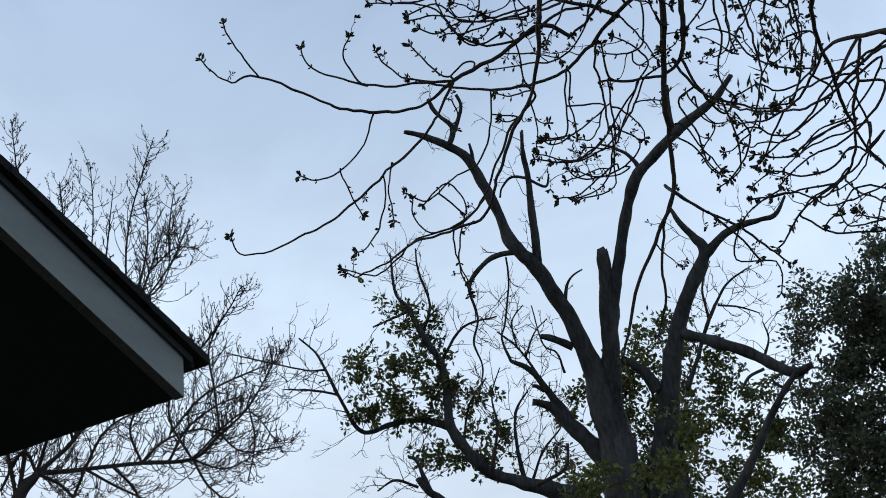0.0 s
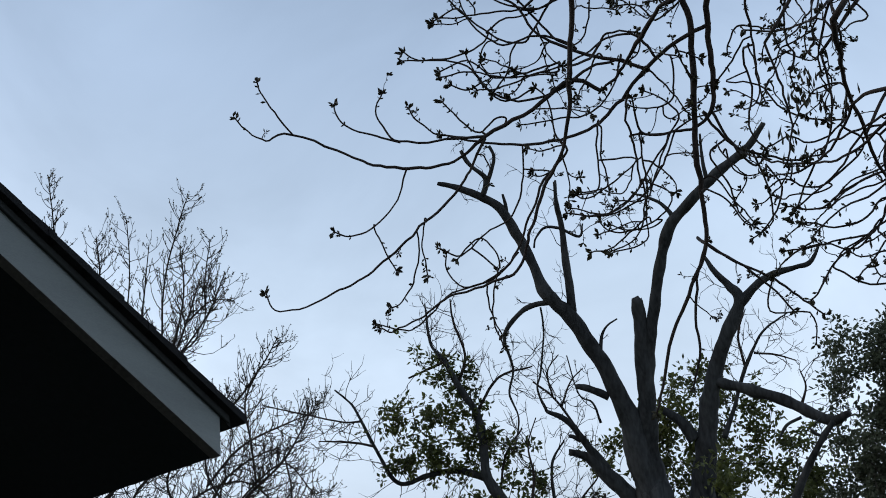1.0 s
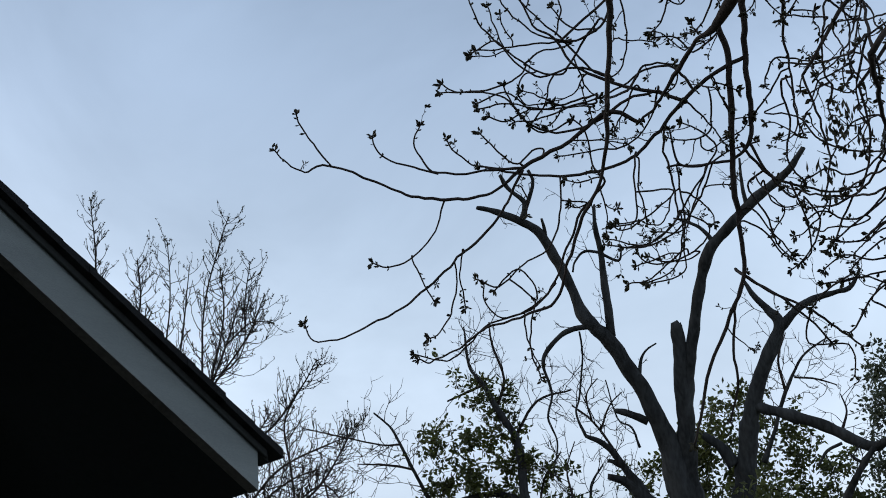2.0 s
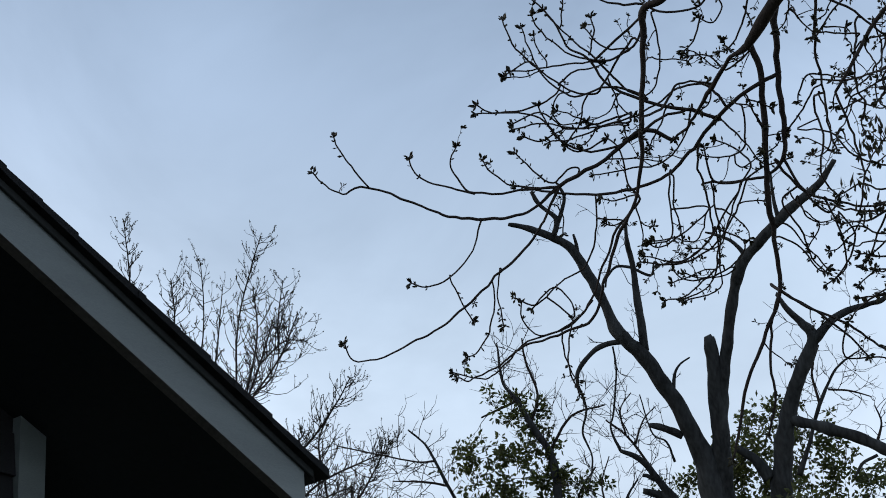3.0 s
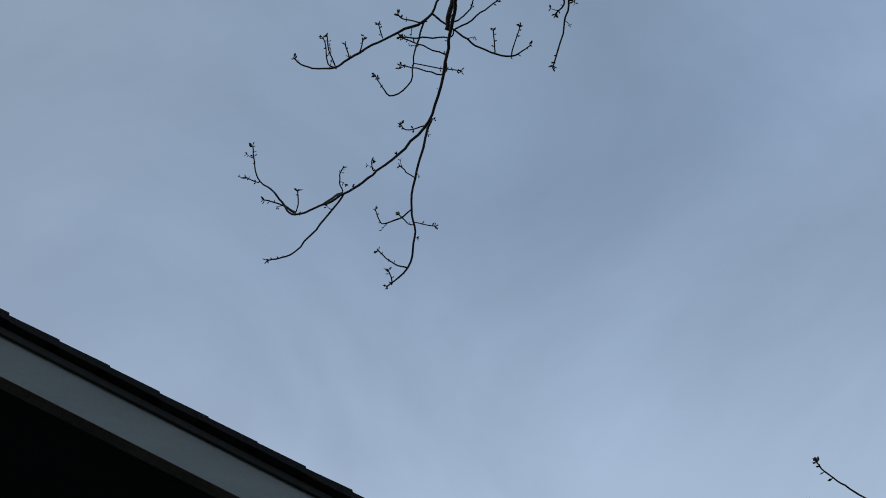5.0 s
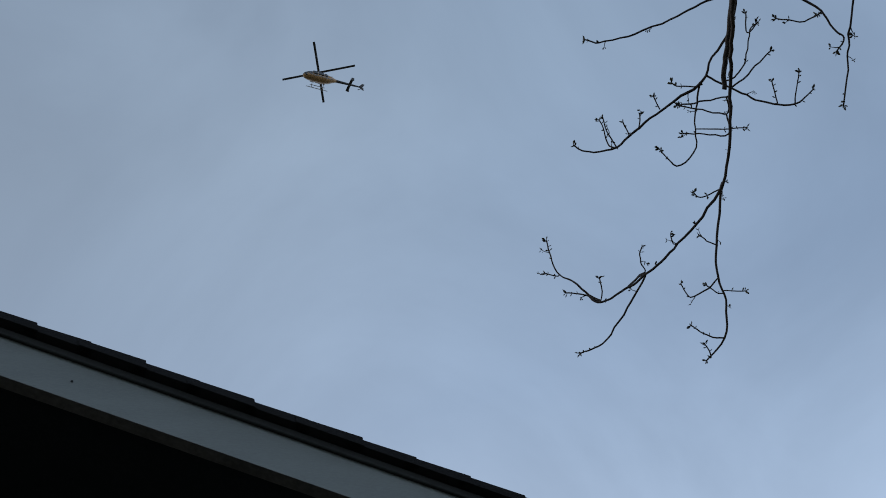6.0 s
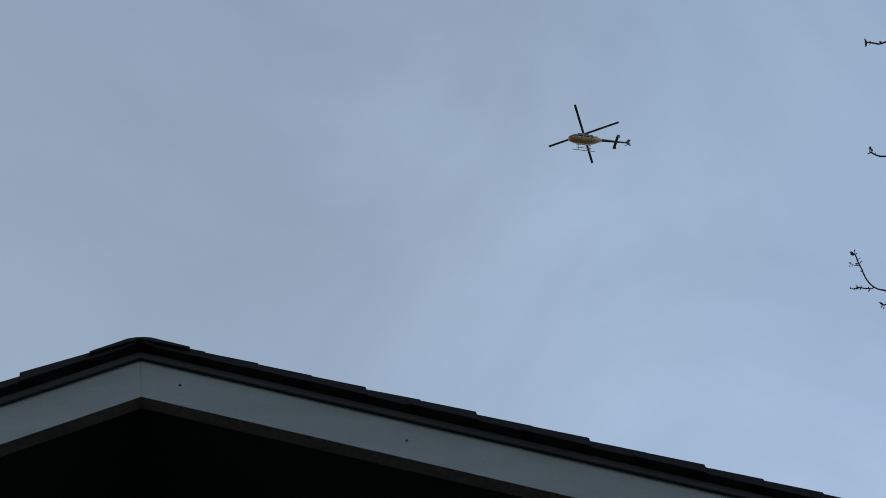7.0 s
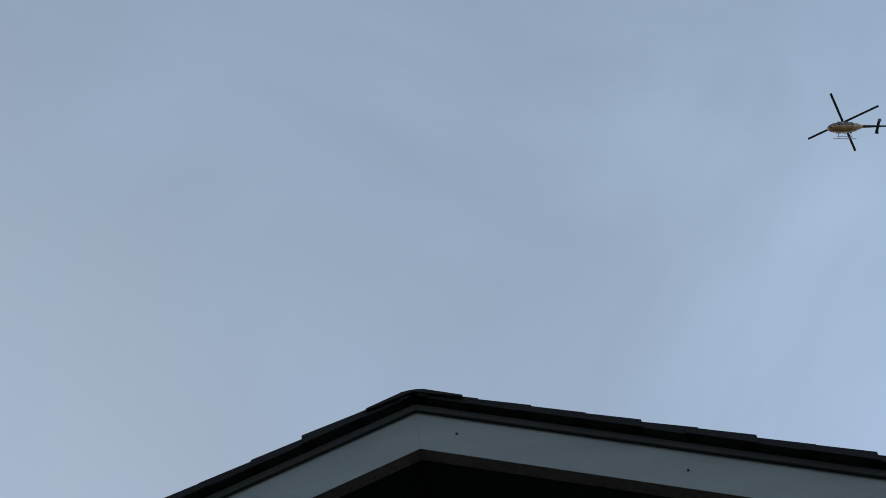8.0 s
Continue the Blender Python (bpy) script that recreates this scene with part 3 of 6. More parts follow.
limb(PRUNED, "limb", [(14.46, 4.05, 7.69, 0.029), (14.43, 3.99, 7.85, 0.023), (14.43, 3.92, 7.93, 0.017), (14.46, 3.81, 7.98, 0.012)])
limb(PRUNED, "stem", [(15.07, 3.98, 6.20, 0.116), (14.95, 3.91, 6.64, 0.145), (14.84, 3.81, 7.07, 0.134), (14.72, 3.71, 7.51, 0.122), (14.60, 3.62, 7.88, 0.105), (14.51, 3.57, 8.12, 0.093)])
limb(PRUNED, "stem", [(14.96, 3.93, 6.58, 0.070), (14.84, 3.81, 7.07, 0.087), (14.74, 3.67, 7.50, 0.087), (14.62, 3.48, 7.97, 0.087), (14.53, 3.30, 8.36, 0.084), (14.44, 3.06, 8.76, 0.087), (14.45, 2.78, 8.97, 0.078), (14.48, 2.43, 9.19, 0.073), (14.52, 2.12, 9.34, 0.058), (14.50, 1.88, 9.53, 0.041)])
limb(PRUNED, "limb", [(14.43, 3.00, 8.83, 0.041), (14.32, 3.06, 8.98, 0.026), (14.22, 3.17, 9.07, 0.023), (14.16, 3.26, 9.11, 0.015)])
limb(PRUNED, "limb", [(14.46, 2.58, 9.11, 0.035), (14.36, 2.54, 9.32, 0.026), (14.26, 2.48, 9.55, 0.017)])
limb(PRUNED, "stem", [(15.34, 3.79, 5.61, 0.261), (15.25, 3.49, 6.35, 0.180), (15.18, 3.36, 6.73, 0.157), (15.09, 3.21, 7.15, 0.134), (15.03, 2.97, 7.56, 0.116), (14.99, 2.68, 7.95, 0.087), (14.89, 2.72, 8.12, 0.058), (14.79, 2.80, 8.27, 0.044), (14.69, 2.85, 8.44, 0.026)])
limb(PRUNED, "limb", [(14.99, 2.70, 7.92, 0.076), (15.02, 2.40, 8.12, 0.055), (15.11, 2.11, 8.18, 0.041), (15.16, 1.93, 8.21, 0.035), (15.14, 1.79, 8.36, 0.023)])
limb(PRUNED, "limb", [(15.04, 3.21, 7.29, 0.070), (15.11, 2.86, 7.12, 0.081), (15.20, 2.50, 6.90, 0.080), (15.30, 2.11, 6.62, 0.077), (15.25, 1.88, 6.60, 0.056)])
limb(PRUNED, "limb", [(15.19, 2.93, 5.46, 0.085), (15.22, 2.65, 5.78, 0.068), (15.21, 2.38, 6.18, 0.056), (15.20, 2.20, 6.40, 0.048), (15.21, 2.04, 6.55, 0.042)])
limb(PRUNED, "limb", [(15.08, 2.30, 6.64, 0.025), (15.04, 2.45, 6.59, 0.023), (15.04, 2.56, 6.47, 0.017)])
limb(PRUNED, "limb", [(15.22, 2.14, 6.41, 0.025), (15.17, 2.22, 6.47, 0.023), (15.14, 2.26, 6.53, 0.014)])
limb(PRUNED, "limb", [(15.03, 4.10, 6.13, 0.163), (14.82, 4.30, 6.45, 0.116), (14.66, 4.44, 6.69, 0.076), (14.55, 4.58, 6.77, 0.044)])
limb(PRUNED, "limb", [(14.77, 4.32, 6.55, 0.076), (14.59, 4.45, 6.88, 0.055), (14.46, 4.54, 7.08, 0.041), (14.33, 4.69, 7.19, 0.029)])
limb(PRUNED, "limb", [(14.58, 4.47, 6.87, 0.035), (14.53, 4.53, 6.92, 0.032), (14.50, 4.57, 6.93, 0.026)])
limb(PRUNED, "limb", [(14.64, 4.25, 7.02, 0.020), (14.55, 4.27, 7.22, 0.015), (14.46, 4.37, 7.32, 0.012), (14.30, 4.36, 7.70, 0.009)])
limb(PRUNED, "limb", [(15.13, 3.47, 6.74, 0.116), (15.02, 3.55, 6.92, 0.076), (14.92, 3.67, 7.05, 0.052)])
limb(LEAFY, "limb", [(17.32, 5.33, 6.09, 0.200), (17.05, 5.72, 6.50, 0.114), (16.83, 6.11, 6.69, 0.080), (16.63, 6.44, 6.86, 0.074), (16.44, 6.66, 7.18, 0.064), (16.33, 6.76, 7.46, 0.061), (16.27, 6.71, 7.87, 0.054), (16.17, 6.72, 8.21, 0.047), (16.01, 6.83, 8.54, 0.037), (15.89, 6.91, 8.84, 0.027), (15.76, 7.00, 9.09, 0.017), (15.64, 6.95, 9.52, 0.010)])
limb(LEAFY, "limb", [(16.56, 6.91, 7.52, 0.051), (16.33, 7.19, 7.64, 0.038), (16.14, 7.49, 7.60, 0.034), (15.96, 7.78, 7.56, 0.027), (15.72, 7.89, 7.95, 0.021), (15.53, 7.95, 8.28, 0.017), (15.41, 7.99, 8.48, 0.014), (15.25, 8.10, 8.65, 0.010)])
limb(LEAFY, "limb", [(16.12, 6.90, 8.59, 0.024), (16.08, 6.73, 8.92, 0.017), (15.89, 6.73, 9.30, 0.014), (15.79, 6.68, 9.56, 0.010)])
limb(LEAFY, "limb", [(15.96, 6.95, 8.87, 0.021), (15.88, 7.10, 8.82, 0.017), (15.75, 7.36, 8.72, 0.010)])
limb(LEAFY, "limb", [(16.33, 6.80, 8.27, 0.021), (16.38, 6.47, 8.63, 0.017), (16.56, 6.09, 8.71, 0.010)])
limb(LEAFY, "limb", [(17.17, 6.30, 6.79, 0.031), (17.04, 6.29, 7.22, 0.021), (16.95, 6.20, 7.61, 0.017), (16.97, 6.01, 7.85, 0.010)])
limb(LEAFY, "limb", [(16.70, 6.83, 7.27, 0.017), (16.63, 6.66, 7.73, 0.014), (16.67, 6.40, 8.03, 0.010)])
limb(LEAFY, "limb", [(15.70, 7.89, 7.98, 0.014), (15.53, 8.10, 8.05, 0.014), (15.27, 8.41, 8.09, 0.007)])
limb(LEAFY, "limb", [(15.53, 7.95, 8.28, 0.014), (15.38, 8.14, 8.29, 0.010), (15.06, 8.48, 8.41, 0.010), (14.73, 8.81, 8.53, 0.007)])
limb(LEAFY, "limb", [(15.93, 6.59, 6.34, 0.058), (15.76, 6.76, 6.54, 0.045), (15.66, 6.83, 6.69, 0.039)])
limb(LEAFY, "limb", [(16.04, 6.43, 6.29, 0.045), (15.81, 6.72, 6.47, 0.039), (15.63, 6.79, 6.86, 0.023), (15.55, 6.87, 6.94, 0.016)])
limb(LEAFY, "limb", [(15.68, 6.85, 6.60, 0.019), (15.51, 7.04, 6.69, 0.016), (15.42, 7.24, 6.59, 0.010)])
limb(LEAFY, "limb", [(16.40, 5.72, 6.49, 0.026), (16.53, 5.40, 6.64, 0.019), (16.50, 5.31, 6.91, 0.016)])
limb(BACK, "trunk", [(16.16, 14.51, 5.01, 0.246), (16.01, 14.18, 6.84, 0.180), (16.02, 13.77, 8.02, 0.123), (16.14, 13.51, 8.41, 0.066)])
limb(BACK, "limb", [(16.14, 13.51, 8.41, 0.049), (16.40, 13.07, 8.83, 0.037), (16.56, 12.56, 9.57, 0.029), (16.57, 12.06, 10.47, 0.021), (16.56, 11.71, 11.06, 0.016), (16.51, 11.38, 11.64, 0.008)])
limb(BACK, "limb", [(16.14, 13.51, 8.41, 0.049), (16.60, 13.05, 8.44, 0.041), (17.13, 12.47, 8.50, 0.037), (17.61, 11.94, 8.53, 0.033), (17.80, 11.57, 8.84, 0.025), (17.98, 11.17, 9.20, 0.021), (18.06, 10.79, 9.72, 0.012), (18.10, 10.60, 9.94, 0.008)])
limb(BACK, "limb", [(16.40, 13.07, 8.83, 0.029), (16.43, 12.76, 9.43, 0.025), (16.10, 12.54, 10.48, 0.021), (15.82, 12.09, 11.65, 0.012), (15.54, 11.86, 12.41, 0.008)])
limb(BACK, "limb", [(16.56, 12.56, 9.57, 0.025), (16.49, 12.15, 10.47, 0.021), (16.20, 11.80, 11.50, 0.016), (16.07, 11.38, 12.30, 0.012), (16.02, 11.11, 12.73, 0.008)])
limb(BACK, "limb", [(16.57, 12.06, 10.47, 0.021), (16.73, 11.48, 11.13, 0.016), (16.73, 11.09, 11.71, 0.008)])
limb(BACK, "limb", [(16.63, 12.52, 9.50, 0.021), (17.25, 11.68, 9.84, 0.021), (17.45, 11.08, 10.47, 0.016), (17.49, 10.80, 10.83, 0.008)])
limb(BACK, "limb", [(17.61, 11.94, 8.53, 0.021), (17.95, 11.61, 8.37, 0.016), (18.22, 11.20, 8.58, 0.012)])
limb(BACK, "limb", [(16.60, 13.05, 8.44, 0.025), (17.07, 12.70, 8.13, 0.021), (17.53, 12.32, 7.88, 0.012)])
limb(BACK, "limb", [(17.32, 12.10, 8.87, 0.021), (17.52, 11.62, 9.38, 0.021), (17.87, 11.06, 9.66, 0.016), (18.09, 10.70, 9.79, 0.008)])
limb(BACK, "limb", [(16.02, 13.77, 8.02, 0.041), (15.53, 13.61, 9.44, 0.033), (15.19, 13.06, 11.06, 0.025), (14.90, 12.65, 12.14, 0.016), (14.55, 12.40, 12.95, 0.008)])
limb(BACK, "limb", [(16.02, 13.77, 8.02, 0.041), (15.87, 13.30, 9.44, 0.033), (15.66, 12.70, 10.92, 0.025), (15.52, 12.39, 11.65, 0.016), (15.31, 12.23, 12.19, 0.008)])
limb(BACK, "limb", [(17.61, 11.94, 8.53, 0.021), (17.95, 11.25, 9.13, 0.016), (18.27, 11.02, 8.80, 0.012), (18.43, 10.95, 8.56, 0.008)])
limb(BACK, "limb", [(16.38, 12.26, 10.47, 0.016), (16.74, 11.61, 10.90, 0.012), (16.56, 11.32, 11.64, 0.012), (16.44, 11.09, 12.15, 0.008)])
limb(NEAR, "limb", [(5.46, -1.56, 5.51, 0.070), (5.60, -1.43, 5.46, 0.061), (5.71, -1.28, 5.42, 0.055), (5.83, -1.06, 5.34, 0.037), (5.91, -0.93, 5.36, 0.019), (6.01, -0.76, 5.32, 0.016), (6.11, -0.59, 5.26, 0.012), (6.19, -0.46, 5.27, 0.008)])
limb(NEAR, "limb", [(6.16, -1.09, 5.73, 0.034), (6.20, -1.04, 5.64, 0.029), (6.31, -0.96, 5.43, 0.025), (6.41, -0.90, 5.23, 0.021), (6.46, -0.84, 5.11, 0.017), (6.45, -0.76, 5.07, 0.012), (6.41, -0.67, 5.06, 0.010), (6.34, -0.55, 5.09, 0.009), (6.26, -0.57, 5.24, 0.005)])
limb(NEAR, "limb", [(6.18, -0.91, 5.59, 0.026), (6.27, -0.90, 5.46, 0.026), (6.37, -0.83, 5.25, 0.026), (6.46, -0.75, 5.03, 0.025), (6.58, -0.68, 4.76, 0.021), (6.64, -0.64, 4.60, 0.019), (6.67, -0.50, 4.40, 0.016), (6.68, -0.39, 4.25, 0.014), (6.72, -0.26, 4.00, 0.010), (6.73, -0.22, 3.92, 0.008)])
limb(NEAR, "limb", [(6.64, -0.64, 4.60, 0.014), (6.66, -0.57, 4.49, 0.012), (6.71, -0.50, 4.30, 0.010), (6.76, -0.46, 4.14, 0.009), (6.78, -0.39, 4.01, 0.006)])
limb(NEAR, "limb", [(6.64, -0.64, 4.60, 0.010), (6.72, -0.73, 4.50, 0.009), (6.80, -0.81, 4.41, 0.009), (6.89, -0.89, 4.26, 0.006)])
limb(NEAR, "limb", [(6.46, -0.85, 5.12, 0.013), (6.53, -0.87, 5.00, 0.010), (6.62, -0.93, 4.88, 0.008), (6.63, -0.99, 4.90, 0.006)])
limb(NEAR, "limb", [(5.61, -1.46, 5.62, 0.043), (5.58, -1.22, 5.59, 0.031), (5.54, -1.06, 5.62, 0.031), (5.55, -0.93, 5.58, 0.033), (5.58, -0.82, 5.55, 0.031), (5.58, -0.72, 5.54, 0.029), (5.70, -0.62, 5.37, 0.023), (5.81, -0.51, 5.19, 0.021), (5.90, -0.43, 5.05, 0.017), (5.98, -0.34, 4.93, 0.015), (6.02, -0.21, 4.82, 0.014), (6.07, -0.08, 4.67, 0.013), (6.12, 0.03, 4.54, 0.011), (6.09, 0.19, 4.50, 0.009), (6.05, 0.34, 4.49, 0.008), (6.02, 0.51, 4.42, 0.006), (5.99, 0.64, 4.39, 0.005), (5.97, 0.71, 4.42, 0.004)])
limb(NEAR, "limb", [(6.10, -0.36, 5.33, 0.018), (6.06, -0.17, 5.24, 0.018), (5.99, 0.05, 5.16, 0.016), (5.96, 0.16, 5.09, 0.012), (5.91, 0.27, 5.06, 0.012), (5.84, 0.38, 5.07, 0.012), (5.74, 0.50, 5.09, 0.010), (5.65, 0.58, 5.14, 0.009), (5.47, 0.74, 5.23, 0.009), (5.40, 0.84, 5.21, 0.006), (5.32, 0.89, 5.26, 0.005), (5.27, 0.91, 5.31, 0.004)])
limb(NEAR, "limb", [(5.47, 0.74, 5.23, 0.006), (5.38, 0.77, 5.32, 0.005), (5.32, 0.78, 5.39, 0.005), (5.28, 0.78, 5.45, 0.004)])
limb(NEAR, "limb", [(5.99, 0.05, 5.16, 0.012), (5.89, 0.20, 5.16, 0.009), (5.78, 0.37, 5.17, 0.008), (5.71, 0.41, 5.23, 0.006), (5.66, 0.41, 5.30, 0.005), (5.65, 0.36, 5.37, 0.004)])
limb(NEAR, "limb", [(5.78, 0.37, 5.17, 0.008), (5.69, 0.47, 5.21, 0.006), (5.60, 0.54, 5.25, 0.005), (5.56, 0.55, 5.30, 0.005), (5.54, 0.55, 5.34, 0.004)])
limb(NEAR, "limb", [(5.99, 0.05, 5.15, 0.013), (6.00, 0.14, 5.05, 0.010), (6.00, 0.22, 4.96, 0.010), (5.97, 0.36, 4.86, 0.010), (5.95, 0.44, 4.81, 0.010), (5.91, 0.58, 4.71, 0.009), (5.87, 0.70, 4.63, 0.008), (5.82, 0.80, 4.59, 0.008), (5.75, 0.94, 4.53, 0.006), (5.66, 1.05, 4.52, 0.005), (5.61, 1.06, 4.61, 0.004)])
limb(NEAR, "limb", [(5.83, 0.39, 5.06, 0.006), (5.86, 0.47, 4.94, 0.005), (5.83, 0.58, 4.84, 0.005), (5.79, 0.68, 4.81, 0.005), (5.73, 0.74, 4.83, 0.004)])
limb(NEAR, "limb", [(5.83, 0.59, 4.84, 0.004), (5.88, 0.59, 4.76, 0.004), (5.91, 0.58, 4.71, 0.004), (5.96, 0.57, 4.64, 0.004)])
limb(NEAR, "limb", [(5.95, 0.44, 4.81, 0.006), (5.99, 0.46, 4.73, 0.005), (6.01, 0.53, 4.60, 0.005), (6.00, 0.59, 4.52, 0.004), (5.98, 0.65, 4.50, 0.004)])
limb(NEAR, "limb", [(5.96, 0.39, 4.85, 0.005), (5.99, 0.44, 4.74, 0.004), (6.04, 0.46, 4.61, 0.004)])
limb(NEAR, "limb", [(6.30, -0.96, 5.45, 0.017), (6.26, -0.81, 5.40, 0.018), (6.25, -0.66, 5.32, 0.017), (6.25, -0.50, 5.21, 0.014), (6.23, -0.38, 5.14, 0.013), (6.18, -0.23, 5.11, 0.012), (6.07, -0.04, 5.11, 0.010), (5.95, 0.12, 5.15, 0.008), (5.87, 0.22, 5.19, 0.005)])
limb(NEAR, "limb", [(6.25, -0.66, 5.33, 0.016), (6.06, -0.42, 5.44, 0.013), (5.95, -0.31, 5.52, 0.010), (5.84, -0.27, 5.64, 0.009), (5.77, -0.22, 5.70, 0.008), (5.67, -0.20, 5.82, 0.006), (5.60, -0.17, 5.88, 0.005), (5.53, -0.10, 5.92, 0.004)])
limb(NEAR, "limb", [(6.05, -0.42, 5.46, 0.010), (5.95, -0.30, 5.52, 0.008), (5.88, -0.16, 5.50, 0.008), (5.79, -0.09, 5.57, 0.006), (5.70, -0.05, 5.66, 0.005), (5.66, 0.07, 5.61, 0.004)])
limb(NEAR, "limb", [(6.11, -0.35, 5.32, 0.012), (6.03, -0.16, 5.27, 0.009), (5.92, -0.03, 5.34, 0.008), (5.83, 0.01, 5.44, 0.006), (5.75, 0.10, 5.47, 0.005), (5.65, 0.24, 5.48, 0.004)])
limb(NEAR, "limb", [(5.90, -0.57, 5.78, 0.009), (5.83, -0.50, 5.81, 0.008), (5.77, -0.42, 5.85, 0.006), (5.71, -0.40, 5.90, 0.005), (5.68, -0.40, 5.94, 0.004)])
limb(NEAR, "limb", [(5.91, -0.56, 5.76, 0.010), (5.93, -0.47, 5.66, 0.009), (5.90, -0.35, 5.62, 0.008), (5.80, -0.22, 5.66, 0.006), (5.68, -0.15, 5.76, 0.005), (5.62, -0.14, 5.83, 0.004)])
limb(NEAR, "limb", [(6.19, -0.69, 5.44, 0.010), (6.12, -0.58, 5.47, 0.008), (6.09, -0.45, 5.42, 0.006), (6.04, -0.30, 5.38, 0.006), (5.96, -0.14, 5.37, 0.005), (5.85, 0.00, 5.41, 0.005), (5.78, 0.13, 5.41, 0.004)])
limb(NEAR, "limb", [(5.93, -0.63, 5.77, 0.008), (6.01, -0.76, 5.75, 0.008), (6.01, -0.86, 5.81, 0.008), (6.07, -0.97, 5.79, 0.008), (6.10, -1.10, 5.82, 0.006)])
limb(NEAR, "limb", [(6.01, -1.03, 5.90, 0.010), (6.09, -0.99, 5.78, 0.008), (6.13, -0.93, 5.68, 0.006), (6.15, -0.82, 5.58, 0.005), (6.13, -0.77, 5.58, 0.004)])
limb(NEAR, "limb", [(6.13, -1.30, 5.87, 0.012), (6.23, -1.24, 5.71, 0.012), (6.33, -1.15, 5.50, 0.010), (6.41, -1.12, 5.37, 0.008), (6.50, -1.07, 5.19, 0.006), (6.55, -1.06, 5.10, 0.005)])
limb(NEAR, "limb", [(6.23, -1.24, 5.71, 0.010), (6.34, -1.35, 5.61, 0.009), (6.44, -1.43, 5.49, 0.008)])
limb(NEAR, "limb", [(6.18, -0.23, 5.09, 0.009), (6.14, -0.22, 5.15, 0.006), (6.08, -0.24, 5.27, 0.005), (6.03, -0.21, 5.32, 0.005)])
limb(NEAR, "limb", [(6.34, -0.16, 5.13, 0.010), (6.33, -0.03, 5.03, 0.010), (6.35, 0.08, 4.88, 0.009), (6.37, 0.17, 4.76, 0.008), (6.35, 0.30, 4.66, 0.006), (6.28, 0.43, 4.63, 0.005), (6.22, 0.47, 4.70, 0.005), (6.18, 0.45, 4.79, 0.004)])
limb(NEAR, "limb", [(6.37, 0.17, 4.75, 0.008), (6.35, 0.31, 4.65, 0.008), (6.26, 0.48, 4.61, 0.006), (6.23, 0.62, 4.51, 0.006), (6.19, 0.70, 4.47, 0.005), (6.09, 0.81, 4.51, 0.004)])
limb(NEAR, "limb", [(6.34, 0.34, 4.62, 0.006), (6.38, 0.36, 4.53, 0.005), (6.45, 0.35, 4.40, 0.004)])
limb(NEAR, "limb", [(6.38, -0.59, 5.39, 0.014), (6.38, -0.51, 5.35, 0.010), (6.42, -0.45, 5.24, 0.009), (6.48, -0.44, 5.12, 0.008), (6.56, -0.40, 4.96, 0.006), (6.56, -0.32, 4.89, 0.006), (6.52, -0.21, 4.86, 0.005), (6.43, -0.09, 4.90, 0.004)])
limb(NEAR, "limb", [(6.56, -0.42, 4.97, 0.006), (6.62, -0.37, 4.82, 0.006), (6.63, -0.28, 4.73, 0.005), (6.59, -0.17, 4.70, 0.004)])
limb(NEAR, "limb", [(6.47, -0.45, 5.16, 0.008), (6.54, -0.60, 5.14, 0.008), (6.56, -0.69, 5.18, 0.006), (6.61, -0.83, 5.20, 0.005)])
limb(NEAR, "limb", [(6.54, -0.60, 5.14, 0.006), (6.57, -0.50, 5.02, 0.006), (6.59, -0.40, 4.89, 0.005), (6.53, -0.28, 4.91, 0.004)])
limb(NEAR, "limb", [(6.58, -0.76, 5.20, 0.012), (6.69, -0.82, 5.05, 0.010), (6.76, -0.92, 4.99, 0.009), (6.83, -1.05, 4.94, 0.009), (6.87, -1.17, 4.94, 0.006)])
limb(NEAR, "limb", [(6.77, -0.55, 4.70, 0.012), (6.87, -0.66, 4.58, 0.010), (6.96, -0.79, 4.48, 0.009), (7.05, -0.88, 4.37, 0.008), (7.11, -0.94, 4.29, 0.005)])
limb(NEAR, "limb", [(6.96, -0.79, 4.48, 0.006), (7.00, -0.73, 4.35, 0.005), (7.08, -0.89, 4.31, 0.005), (7.13, -0.87, 4.17, 0.004)])
limb(NEAR, "limb", [(6.66, -0.72, 5.03, 0.008), (6.75, -0.75, 4.88, 0.006), (6.82, -0.75, 4.76, 0.005), (6.86, -0.78, 4.71, 0.004)])
limb(NEAR, "limb", [(6.74, -0.89, 5.00, 0.008), (6.82, -0.90, 4.85, 0.006), (6.88, -0.87, 4.71, 0.005), (6.87, -0.76, 4.66, 0.004)])
limb(NEAR, "limb", [(6.55, -1.01, 5.40, 0.008), (6.63, -0.99, 5.26, 0.008), (6.69, -0.92, 5.11, 0.006), (6.76, -0.95, 5.00, 0.005)])
limb(NEAR, "limb", [(6.57, -0.90, 5.30, 0.005), (6.64, -1.02, 5.26, 0.006), (6.72, -1.08, 5.15, 0.006), (6.80, -1.19, 5.08, 0.006), (6.85, -1.30, 5.05, 0.006)])
limb(NEAR, "limb", [(5.67, -1.71, 4.83, 0.024), (5.84, -1.65, 4.78, 0.018), (6.00, -1.60, 4.75, 0.016), (6.21, -1.57, 4.65, 0.014), (6.41, -1.54, 4.56, 0.012), (6.59, -1.53, 4.50, 0.010), (6.78, -1.56, 4.43, 0.007)])
limb(NEAR, "limb", [(5.75, -2.08, 4.46, 0.025), (5.83, -1.91, 4.53, 0.018), (5.91, -1.74, 4.61, 0.016), (6.02, -1.62, 4.66, 0.011), (6.16, -1.51, 4.65, 0.009), (6.29, -1.37, 4.63, 0.007), (6.39, -1.19, 4.65, 0.006), (6.47, -1.04, 4.72, 0.005)])
